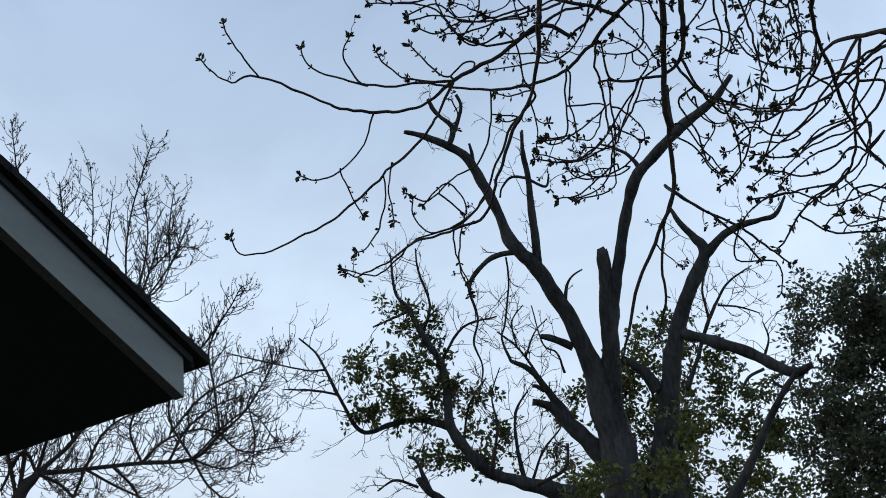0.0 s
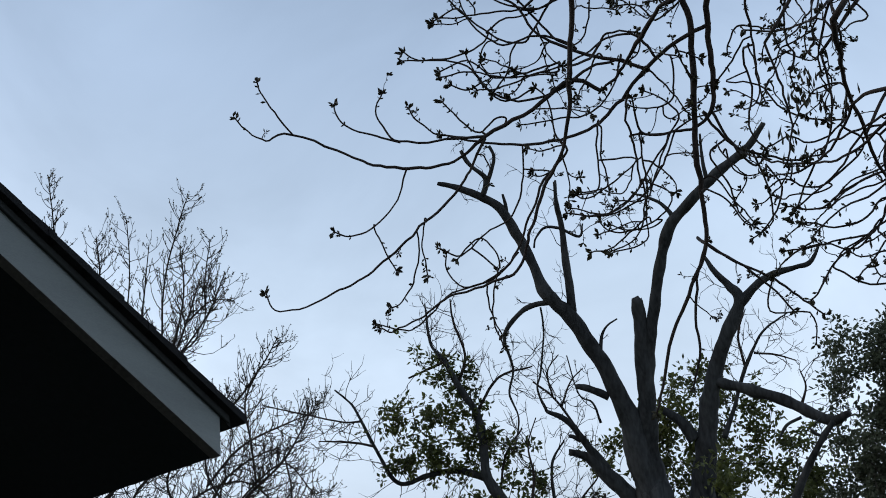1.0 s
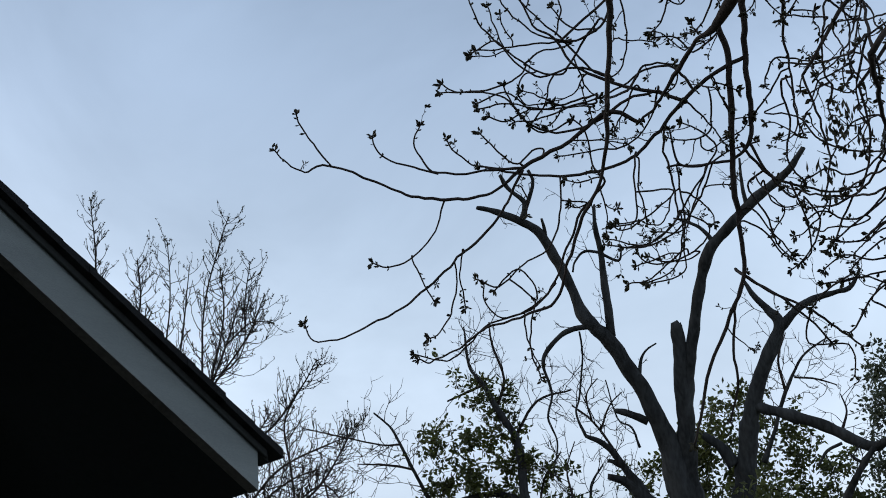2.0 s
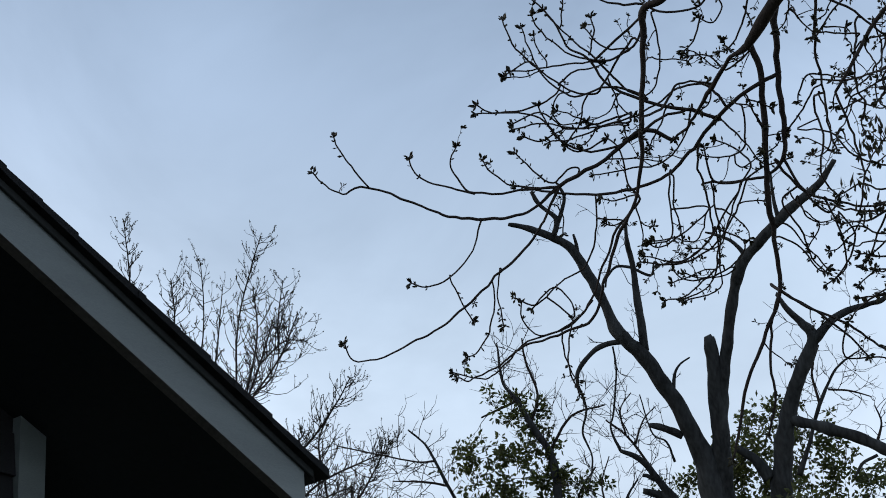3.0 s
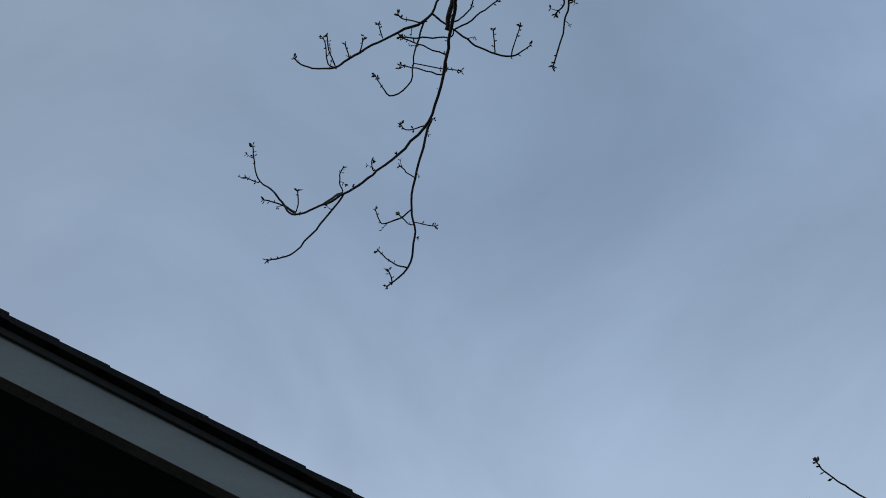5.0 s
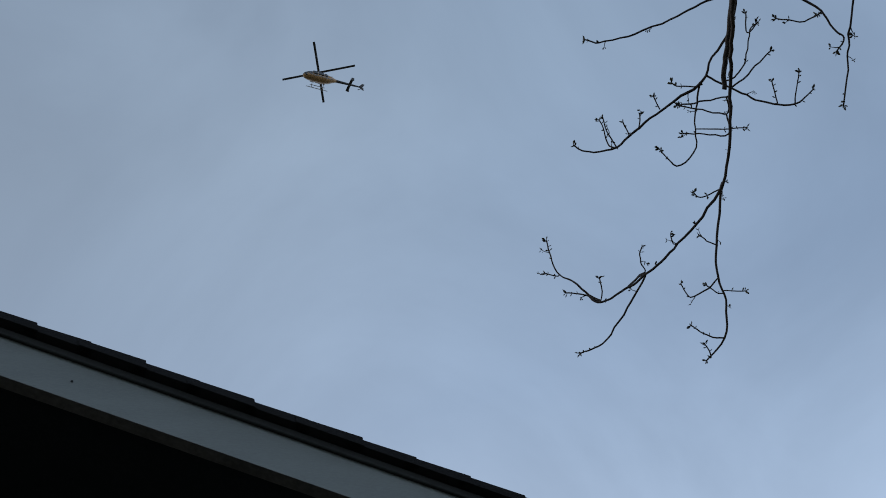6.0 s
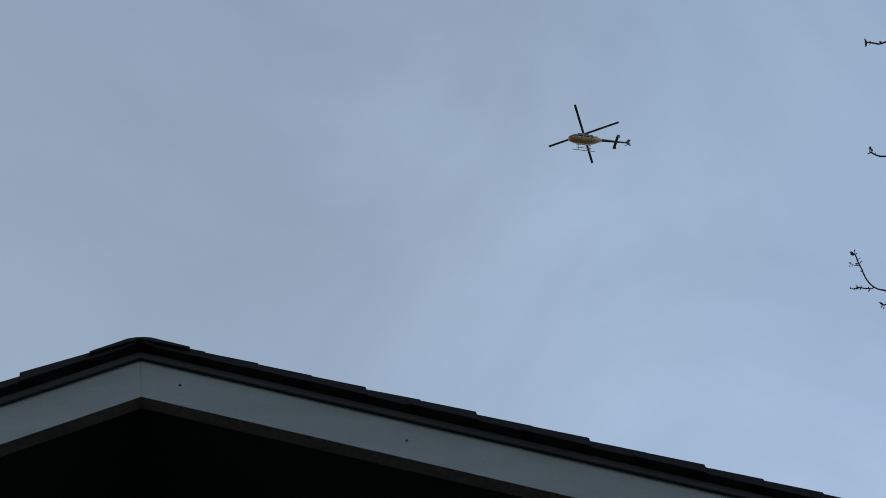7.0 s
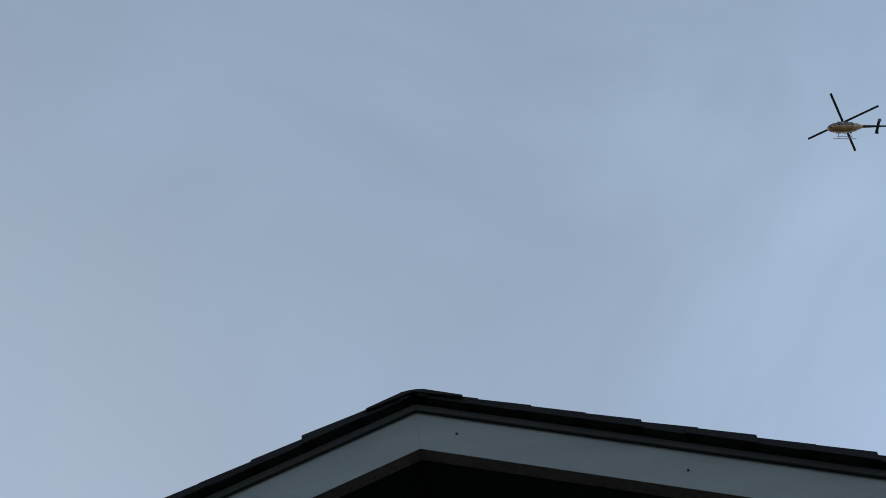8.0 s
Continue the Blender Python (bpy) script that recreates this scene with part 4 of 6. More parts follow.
limb(NEAR, "limb", [(5.93, -2.03, 4.52, 0.015), (6.00, -1.86, 4.57, 0.012), (6.09, -1.72, 4.58, 0.011), (6.19, -1.56, 4.56, 0.009), (6.27, -1.41, 4.58, 0.008), (6.32, -1.27, 4.64, 0.007), (6.36, -1.11, 4.72, 0.006), (6.39, -0.99, 4.82, 0.005)])
limb(NEAR, "limb", [(6.36, -1.66, 4.85, 0.012), (6.42, -1.61, 4.72, 0.012), (6.47, -1.55, 4.58, 0.011), (6.53, -1.50, 4.44, 0.010), (6.55, -1.42, 4.35, 0.008), (6.51, -1.28, 4.34, 0.006), (6.46, -1.13, 4.34, 0.005)])
limb(NEAR, "limb", [(6.39, -1.52, 4.72, 0.008), (6.41, -1.40, 4.62, 0.007), (6.41, -1.29, 4.56, 0.006), (6.40, -1.17, 4.50, 0.005), (6.40, -1.12, 4.45, 0.004)])
limb(NEAR, "limb", [(6.48, -1.54, 4.56, 0.008), (6.45, -1.39, 4.53, 0.007), (6.44, -1.26, 4.48, 0.006), (6.39, -1.16, 4.49, 0.004)])
limb(NEAR, "limb", [(6.55, -1.42, 4.35, 0.007), (6.53, -1.23, 4.26, 0.006), (6.54, -1.13, 4.16, 0.005), (6.54, -1.10, 4.14, 0.004)])
limb(NEAR, "limb", [(6.54, -1.45, 4.38, 0.007), (6.55, -1.33, 4.30, 0.006), (6.49, -1.22, 4.34, 0.005), (6.43, -1.06, 4.34, 0.004)])
limb(NEAR, "limb", [(6.54, -1.23, 4.24, 0.006), (6.60, -1.31, 4.17, 0.006), (6.65, -1.44, 4.14, 0.006), (6.69, -1.59, 4.13, 0.006)])
limb(NEAR, "limb", [(6.20, -1.47, 5.03, 0.010), (6.29, -1.45, 4.87, 0.008), (6.35, -1.37, 4.71, 0.007), (6.37, -1.27, 4.62, 0.006), (6.40, -1.15, 4.47, 0.005)])
limb(NEAR, "limb", [(6.09, -1.28, 5.11, 0.010), (6.19, -1.28, 4.94, 0.007), (6.27, -1.26, 4.80, 0.006), (6.32, -1.19, 4.66, 0.005)])
limb(NEAR, "limb", [(6.48, -1.70, 4.66, 0.010), (6.50, -1.57, 4.54, 0.008), (6.50, -1.44, 4.48, 0.007), (6.47, -1.32, 4.46, 0.006), (6.46, -1.18, 4.37, 0.005)])
limb(NEAR, "limb", [(6.63, -1.58, 4.27, 0.007), (6.58, -1.47, 4.31, 0.006), (6.58, -1.42, 4.28, 0.005), (6.58, -1.30, 4.19, 0.004)])
limb(NEAR, "limb", [(3.51, -0.33, 7.55, 0.042), (3.55, -0.10, 7.49, 0.027), (3.59, 0.04, 7.46, 0.019), (3.64, 0.27, 7.37, 0.016), (3.69, 0.49, 7.27, 0.013), (3.72, 0.78, 7.13, 0.011), (3.60, 1.08, 7.07, 0.010), (3.50, 1.27, 7.06, 0.009), (3.43, 1.39, 7.08, 0.008), (3.36, 1.49, 7.11, 0.008), (3.29, 1.49, 7.23, 0.007), (3.22, 1.50, 7.33, 0.005), (3.18, 1.43, 7.47, 0.004)])
limb(NEAR, "limb", [(3.61, 1.40, 7.24, 0.008), (3.55, 1.55, 7.16, 0.007), (3.47, 1.69, 7.09, 0.005), (3.44, 1.73, 7.08, 0.005), (3.36, 1.78, 7.08, 0.004)])
limb(NEAR, "limb", [(3.89, 0.95, 7.38, 0.011), (3.89, 1.15, 7.24, 0.009), (3.91, 1.29, 7.12, 0.009), (3.95, 1.38, 7.02, 0.008), (3.95, 1.50, 6.93, 0.007), (3.88, 1.61, 6.88, 0.004)])
limb(NEAR, "limb", [(3.91, 1.30, 7.12, 0.005), (3.87, 1.36, 7.10, 0.005), (3.80, 1.41, 7.10, 0.004), (3.76, 1.38, 7.16, 0.003)])
limb(NEAR, "limb", [(3.95, 1.50, 6.93, 0.005), (3.88, 1.52, 6.96, 0.004), (3.81, 1.51, 7.02, 0.003)])
limb(NEAR, "limb", [(3.90, 1.58, 6.89, 0.004), (3.87, 1.55, 6.94, 0.003)])
limb(NEAR, "limb", [(3.79, 0.31, 7.71, 0.012), (3.74, 0.45, 7.66, 0.009), (3.70, 0.57, 7.61, 0.011), (3.59, 0.70, 7.61, 0.009), (3.48, 0.83, 7.59, 0.009), (3.40, 0.93, 7.57, 0.008), (3.29, 0.99, 7.59, 0.005), (3.21, 0.99, 7.63, 0.004)])
limb(NEAR, "limb", [(3.70, 0.57, 7.61, 0.007), (3.70, 0.70, 7.54, 0.005), (3.72, 0.81, 7.45, 0.005), (3.65, 0.91, 7.43, 0.005), (3.57, 0.87, 7.51, 0.003)])
limb(NEAR, "limb", [(3.78, 0.18, 7.78, 0.009), (3.68, 0.25, 7.81, 0.008), (3.57, 0.35, 7.81, 0.007), (3.41, 0.48, 7.83, 0.007), (3.27, 0.56, 7.86, 0.005), (3.20, 0.57, 7.89, 0.004)])
limb(NEAR, "limb", [(3.88, 0.58, 7.63, 0.008), (3.98, 0.58, 7.56, 0.007), (4.09, 0.56, 7.50, 0.007), (4.16, 0.51, 7.48, 0.005), (4.19, 0.45, 7.49, 0.003)])
limb(NEAR, "limb", [(3.88, 0.57, 7.63, 0.007), (3.94, 0.48, 7.64, 0.005), (4.01, 0.37, 7.66, 0.004)])
limb(NEAR, "limb", [(3.87, 0.61, 7.62, 0.005), (3.78, 0.67, 7.64, 0.005), (3.67, 0.73, 7.67, 0.004)])
limb(NEAR, "limb", [(3.88, 0.68, 7.57, 0.005), (3.77, 0.71, 7.62, 0.004), (3.66, 0.73, 7.67, 0.003)])
limb(NEAR, "limb", [(3.89, 0.76, 7.51, 0.005), (3.79, 0.79, 7.55, 0.004), (3.70, 0.83, 7.59, 0.003)])
limb(NEAR, "limb", [(3.44, 0.98, 7.64, 0.004), (3.39, 0.94, 7.70, 0.004), (3.37, 0.89, 7.74, 0.003)])
limb(NEAR, "limb", [(3.43, 1.57, 7.22, 0.005), (3.35, 1.57, 7.26, 0.004), (3.28, 1.59, 7.29, 0.003)])
limb(NEAR, "stub", [(3.77, 0.11, 7.82, 0.032), (3.78, 0.27, 7.73, 0.026), (3.79, 0.45, 7.63, 0.024), (3.80, 0.55, 7.56, 0.021)])
limb(NEAR, "limb", [(3.77, -0.06, 7.52, 0.013), (3.85, -0.03, 7.46, 0.010), (3.96, -0.01, 7.37, 0.008), (4.03, 0.04, 7.30, 0.006), (4.06, 0.05, 7.27, 0.005), (4.04, 0.11, 7.25, 0.004)])
limb(NEAR, "limb", [(3.96, -0.00, 7.37, 0.005), (3.91, 0.05, 7.37, 0.004), (3.80, 0.09, 7.43, 0.003)])
limb(NEAR, "limb", [(4.03, -0.21, 7.43, 0.011), (4.07, -0.10, 7.34, 0.008), (4.08, 0.05, 7.26, 0.006), (4.09, 0.13, 7.21, 0.006), (4.10, 0.29, 7.10, 0.004)])
limb(OAK, "limb", [(18.31, 4.55, 7.78, 0.035), (18.28, 4.36, 8.08, 0.028), (18.22, 4.08, 8.54, 0.021), (18.20, 3.78, 8.90, 0.014), (18.26, 3.44, 9.07, 0.007)])
limb(OAK, "limb", [(18.22, 4.08, 8.54, 0.018), (18.09, 4.05, 8.91, 0.014), (18.04, 3.87, 9.20, 0.007)])
limb(OAK, "limb", [(18.22, 3.94, 8.69, 0.014), (18.34, 3.70, 8.62, 0.011), (18.46, 3.51, 8.52, 0.007)])
limb(OAK, "limb", [(18.61, 3.64, 7.97, 0.021), (18.57, 3.50, 8.21, 0.014), (18.50, 3.51, 8.42, 0.007)])
limb(LEAFY, "limb", [(17.20, 5.74, 7.62, 0.021), (16.98, 5.87, 8.03, 0.017), (16.78, 5.99, 8.34, 0.014), (16.61, 6.14, 8.54, 0.010)])
limb(LEAFY, "limb", [(16.86, 5.93, 8.23, 0.014), (16.85, 5.77, 8.48, 0.010), (16.88, 5.59, 8.62, 0.007)])
limb(LEAFY, "limb", [(16.78, 5.99, 8.34, 0.014), (16.67, 5.96, 8.63, 0.010), (16.69, 5.79, 8.81, 0.007)])
limb(LEAFY, "limb", [(17.21, 6.25, 6.76, 0.021), (17.21, 6.04, 7.13, 0.014), (17.26, 5.80, 7.36, 0.010), (17.25, 5.70, 7.55, 0.007)])
limb(LEAFY, "limb", [(16.52, 6.37, 6.82, 0.020), (16.46, 6.20, 7.29, 0.017), (16.34, 6.15, 7.67, 0.010), (16.32, 5.99, 7.97, 0.007)])
limb(NEAR, "limb", [(6.07, -0.41, 5.47, 0.010), (6.01, -0.35, 5.52, 0.009), (5.93, -0.31, 5.60, 0.008), (5.80, -0.25, 5.72, 0.006), (5.73, -0.20, 5.79, 0.005), (5.66, -0.18, 5.86, 0.004)])
limb(NEAR, "limb", [(5.94, -0.46, 5.70, 0.008), (5.94, -0.35, 5.61, 0.008), (5.95, -0.25, 5.52, 0.008), (5.92, -0.18, 5.52, 0.008), (5.84, -0.11, 5.57, 0.006), (5.75, -0.06, 5.64, 0.006), (5.66, -0.01, 5.73, 0.005), (5.57, -0.02, 5.84, 0.004)])
limb(NEAR, "limb", [(5.95, -0.43, 5.66, 0.008), (5.92, -0.34, 5.63, 0.006), (5.84, -0.21, 5.64, 0.006), (5.76, -0.06, 5.64, 0.005), (5.68, 0.06, 5.64, 0.004)])
limb(NEAR, "limb", [(5.84, -0.12, 5.57, 0.006), (5.84, -0.07, 5.53, 0.006), (5.80, 0.04, 5.49, 0.006), (5.71, 0.19, 5.49, 0.005), (5.65, 0.24, 5.53, 0.004)])
limb(NEAR, "limb", [(6.07, -0.33, 5.42, 0.008), (6.02, -0.22, 5.40, 0.008), (5.94, -0.07, 5.39, 0.006), (5.84, 0.01, 5.47, 0.005), (5.78, 0.14, 5.44, 0.004)])
limb(NEAR, "limb", [(6.03, -0.04, 5.23, 0.006), (6.00, 0.00, 5.23, 0.006), (5.99, 0.08, 5.19, 0.006), (5.90, 0.14, 5.26, 0.005), (5.84, 0.17, 5.33, 0.004)])
limb(NEAR, "limb", [(6.00, 0.07, 5.17, 0.008), (5.89, 0.23, 5.20, 0.006), (5.82, 0.28, 5.25, 0.005), (5.76, 0.31, 5.32, 0.004)])
limb(NEAR, "limb", [(6.05, -0.19, 5.33, 0.006), (6.00, -0.07, 5.30, 0.006), (5.92, -0.01, 5.37, 0.005), (5.82, 0.01, 5.50, 0.004)])
limb(NEAR, "limb", [(5.93, -0.06, 5.40, 0.005), (5.89, 0.05, 5.36, 0.005), (5.83, 0.11, 5.39, 0.004)])
limb(NEAR, "limb", [(5.86, -0.27, 5.67, 0.005), (5.83, -0.33, 5.74, 0.005), (5.79, -0.34, 5.81, 0.004)])
limb(NEAR, "limb", [(5.76, -0.06, 5.64, 0.004), (5.70, -0.06, 5.71, 0.004), (5.63, -0.07, 5.81, 0.003)])
limb(NEAR, "limb", [(6.13, -0.45, 5.09, 0.006), (6.16, -0.41, 5.00, 0.006), (6.22, -0.37, 4.87, 0.005), (6.23, -0.34, 4.82, 0.005), (6.19, -0.25, 4.82, 0.004)])
limb(NEAR, "limb", [(6.27, -0.53, 4.93, 0.006), (6.26, -0.45, 4.86, 0.005), (6.23, -0.30, 4.80, 0.004), (6.19, -0.26, 4.82, 0.004)])
limb(NEAR, "limb", [(6.30, -0.69, 4.99, 0.006), (6.31, -0.63, 4.92, 0.006), (6.32, -0.51, 4.82, 0.006), (6.31, -0.43, 4.76, 0.005), (6.28, -0.33, 4.72, 0.005), (6.19, -0.19, 4.75, 0.004)])
limb(NEAR, "limb", [(6.39, -0.62, 4.76, 0.005), (6.41, -0.57, 4.70, 0.005), (6.38, -0.45, 4.65, 0.005), (6.33, -0.35, 4.65, 0.004), (6.28, -0.30, 4.70, 0.004)])
limb(NEAR, "limb", [(6.38, -0.49, 4.69, 0.005), (6.36, -0.40, 4.63, 0.005), (6.35, -0.33, 4.59, 0.004), (6.31, -0.22, 4.58, 0.004)])
limb(NEAR, "limb", [(6.29, -0.77, 5.06, 0.006), (6.21, -0.71, 5.15, 0.005), (6.17, -0.66, 5.18, 0.004)])
limb(NEAR, "limb", [(6.18, -0.82, 5.28, 0.006), (6.23, -0.79, 5.17, 0.006), (6.25, -0.76, 5.13, 0.006), (6.23, -0.70, 5.10, 0.005), (6.17, -0.59, 5.13, 0.004)])
limb(NEAR, "limb", [(6.46, -0.76, 4.76, 0.006), (6.52, -0.82, 4.70, 0.005), (6.58, -0.86, 4.61, 0.004), (6.60, -0.89, 4.59, 0.004)])
limb(NEAR, "limb", [(6.54, -1.02, 4.81, 0.006), (6.60, -1.05, 4.71, 0.006), (6.63, -0.96, 4.59, 0.005), (6.63, -0.91, 4.55, 0.004)])
limb(NEAR, "limb", [(6.60, -1.38, 4.91, 0.007), (6.59, -1.24, 4.86, 0.006), (6.53, -1.14, 4.90, 0.005), (6.51, -1.04, 4.87, 0.004)])
limb(NEAR, "limb", [(6.67, -1.42, 4.81, 0.007), (6.67, -1.29, 4.72, 0.007), (6.65, -1.16, 4.69, 0.006), (6.59, -1.07, 4.74, 0.005), (6.57, -0.99, 4.72, 0.004)])
limb(NEAR, "limb", [(6.78, -1.43, 4.59, 0.007), (6.78, -1.31, 4.52, 0.007), (6.74, -1.19, 4.52, 0.006), (6.69, -1.09, 4.56, 0.005), (6.67, -0.99, 4.51, 0.004)])
limb(NEAR, "limb", [(6.80, -1.57, 4.63, 0.007), (6.81, -1.42, 4.52, 0.007), (6.80, -1.29, 4.46, 0.006), (6.79, -1.18, 4.41, 0.005), (6.79, -1.09, 4.33, 0.004)])
limb(NEAR, "limb", [(6.68, -1.49, 4.83, 0.007), (6.75, -1.51, 4.71, 0.007), (6.81, -1.49, 4.57, 0.006), (6.83, -1.41, 4.48, 0.005), (6.82, -1.30, 4.43, 0.004)])
limb(NEAR, "limb", [(6.54, -1.43, 5.04, 0.007), (6.51, -1.34, 5.06, 0.006), (6.50, -1.26, 5.01, 0.005), (6.53, -1.17, 4.92, 0.004)])
limb(NEAR, "limb", [(6.68, -1.65, 4.90, 0.009), (6.72, -1.56, 4.79, 0.007), (6.73, -1.44, 4.70, 0.006), (6.70, -1.32, 4.68, 0.005), (6.70, -1.20, 4.61, 0.004)])
limb(NEAR, "limb", [(5.92, -0.59, 5.76, 0.006), (5.99, -0.57, 5.65, 0.006), (6.05, -0.49, 5.50, 0.005), (6.05, -0.42, 5.46, 0.005)])
limb(NEAR, "limb", [(6.18, -0.58, 5.39, 0.008), (6.21, -0.51, 5.28, 0.006), (6.20, -0.38, 5.19, 0.006), (6.14, -0.26, 5.19, 0.005), (6.06, -0.09, 5.18, 0.004)])
limb(NEAR, "limb", [(6.11, -0.36, 5.33, 0.012), (6.13, -0.46, 5.37, 0.010), (6.18, -0.58, 5.37, 0.010), (6.25, -0.66, 5.32, 0.010)])
limb(NEAR, "limb", [(6.25, -0.40, 5.12, 0.006), (6.29, -0.36, 5.02, 0.006), (6.34, -0.35, 4.93, 0.005), (6.35, -0.32, 4.89, 0.005), (6.30, -0.23, 4.88, 0.004)])
limb(NEAR, "limb", [(6.42, -0.67, 5.05, 0.006), (6.44, -0.58, 4.95, 0.006), (6.44, -0.45, 4.83, 0.005), (6.41, -0.34, 4.78, 0.005), (6.34, -0.20, 4.79, 0.004)])
limb(NEAR, "limb", [(6.34, -0.54, 5.08, 0.006), (6.39, -0.51, 4.97, 0.006), (6.45, -0.48, 4.85, 0.005), (6.49, -0.44, 4.74, 0.005), (6.45, -0.36, 4.73, 0.004), (6.40, -0.23, 4.70, 0.004)])
limb(NEAR, "limb", [(6.47, -0.45, 4.76, 0.005), (6.51, -0.41, 4.65, 0.005), (6.45, -0.25, 4.62, 0.004)])
limb(NEAR, "limb", [(6.29, -0.69, 5.29, 0.006), (6.35, -0.73, 5.21, 0.005), (6.42, -0.76, 5.12, 0.005)])
limb(NEAR, "limb", [(6.20, -0.88, 5.55, 0.006), (6.19, -0.78, 5.50, 0.006), (6.13, -0.74, 5.57, 0.005), (6.08, -0.65, 5.58, 0.004)])
limb(NEAR, "limb", [(6.56, -0.76, 4.86, 0.006), (6.64, -0.81, 4.75, 0.005), (6.71, -0.86, 4.64, 0.005)])
limb(NEAR, "limb", [(6.40, -1.07, 5.35, 0.006), (6.41, -0.99, 5.28, 0.006), (6.42, -0.90, 5.22, 0.005)])
limb(NEAR, "limb", [(6.02, -0.87, 5.80, 0.006), (6.06, -0.86, 5.74, 0.005), (6.07, -0.81, 5.69, 0.005), (6.03, -0.75, 5.72, 0.004)])
limb(NEAR, "limb", [(5.93, -0.88, 5.93, 0.008), (6.01, -0.94, 5.86, 0.006), (6.08, -1.03, 5.80, 0.006), (6.12, -1.12, 5.80, 0.005)])
limb(NEAR, "limb", [(6.15, -0.02, 4.95, 0.006), (6.17, 0.08, 4.82, 0.006), (6.13, 0.19, 4.77, 0.005), (6.10, 0.31, 4.69, 0.005), (6.03, 0.39, 4.73, 0.004)])
limb(NEAR, "limb", [(6.21, 0.19, 4.62, 0.006), (6.18, 0.18, 4.69, 0.005), (6.12, 0.22, 4.75, 0.005), (6.09, 0.34, 4.67, 0.004)])
limb(NEAR, "limb", [(6.23, 0.24, 4.53, 0.005), (6.26, 0.28, 4.41, 0.005), (6.32, 0.28, 4.28, 0.004)])
limb(NEAR, "limb", [(6.06, -0.32, 5.37, 0.008), (6.01, -0.23, 5.37, 0.006), (5.95, -0.10, 5.34, 0.005), (5.89, 0.02, 5.33, 0.004)])
limb(BACK, "limb", [(16.56, 12.56, 9.57, 0.025), (16.29, 12.51, 10.18, 0.021), (16.12, 12.17, 11.07, 0.016), (15.87, 11.75, 12.09, 0.008)])
limb(BACK, "limb", [(16.40, 13.07, 8.83, 0.029), (16.00, 12.99, 9.81, 0.025), (15.68, 12.78, 10.77, 0.021), (15.68, 12.33, 11.51, 0.012)])
limb(BACK, "limb", [(16.57, 12.06, 10.47, 0.021), (16.42, 11.62, 11.43, 0.016), (16.17, 11.43, 12.08, 0.008)])
limb(BACK, "limb", [(16.56, 11.71, 11.06, 0.016), (16.71, 11.36, 11.35, 0.012), (16.93, 11.12, 11.34, 0.008)])
limb(BACK, "limb", [(17.80, 11.57, 8.84, 0.021), (17.61, 11.48, 9.45, 0.021), (17.42, 11.40, 9.98, 0.016), (17.43, 11.12, 10.43, 0.012)])
limb(BACK, "limb", [(17.98, 11.17, 9.20, 0.016), (18.14, 11.22, 8.73, 0.016), (18.19, 11.41, 8.20, 0.012)])
limb(BACK, "limb", [(17.61, 11.94, 8.53, 0.025), (17.27, 12.05, 9.09, 0.021), (17.18, 11.83, 9.70, 0.016), (17.25, 11.51, 10.14, 0.012)])
limb(BACK, "limb", [(16.60, 13.05, 8.44, 0.029), (16.70, 12.71, 8.97, 0.021), (17.02, 12.24, 9.26, 0.016), (17.24, 11.89, 9.47, 0.012)])
limb(BACK, "limb", [(17.13, 12.47, 8.50, 0.025), (17.29, 12.18, 8.79, 0.021), (17.58, 11.79, 8.93, 0.016), (17.86, 11.51, 8.83, 0.012)])
limb(BACK, "limb", [(16.14, 13.51, 8.41, 0.033), (15.93, 13.58, 8.69, 0.029), (15.82, 13.89, 8.18, 0.025)])
limb(BACK, "limb", [(16.14, 13.51, 8.41, 0.033), (16.42, 13.31, 8.23, 0.029), (16.68, 13.18, 7.92, 0.025)])
limb(BACK, "limb", [(16.46, 13.86, 8.55, 0.038), (16.47, 13.59, 9.14, 0.029), (16.54, 13.32, 9.60, 0.021), (16.36, 13.26, 10.06, 0.013)])
limb(BACK, "limb", [(16.94, 13.39, 8.58, 0.029), (16.90, 13.57, 8.22, 0.025), (16.86, 13.76, 7.84, 0.017)])
limb(BACK, "limb", [(17.21, 13.10, 8.61, 0.029), (17.51, 12.94, 8.26, 0.025), (17.70, 12.92, 7.79, 0.017)])
limb(BACK, "limb", [(17.97, 12.26, 8.68, 0.025), (18.20, 12.16, 8.29, 0.021), (18.53, 11.92, 7.96, 0.017)])
limb(BACK, "limb", [(17.48, 12.80, 8.65, 0.025), (17.27, 12.81, 9.12, 0.021), (17.27, 12.58, 9.58, 0.017), (17.10, 12.52, 10.04, 0.013)])
limb(BACK, "limb", [(17.75, 12.50, 8.67, 0.025), (17.82, 12.22, 9.09, 0.021), (18.02, 11.84, 9.38, 0.017), (18.26, 11.50, 9.52, 0.013)])
limb(BACK, "limb", [(18.17, 11.88, 8.99, 0.021), (18.43, 11.69, 8.74, 0.017), (18.78, 11.23, 8.78, 0.013)])
limb(NEAR, "limb", [(5.74, -0.21, 5.78, 0.005), (5.72, -0.25, 5.84, 0.004), (5.69, -0.27, 5.90, 0.003)])
limb(NEAR, "limb", [(5.93, -0.43, 5.66, 0.006), (5.89, -0.37, 5.66, 0.005), (5.86, -0.34, 5.69, 0.005), (5.81, -0.32, 5.74, 0.004), (5.78, -0.31, 5.76, 0.003)])
limb(NEAR, "limb", [(5.80, -0.62, 5.76, 0.004), (5.81, -0.59, 5.82, 0.003), (5.79, -0.59, 5.85, 0.003)])
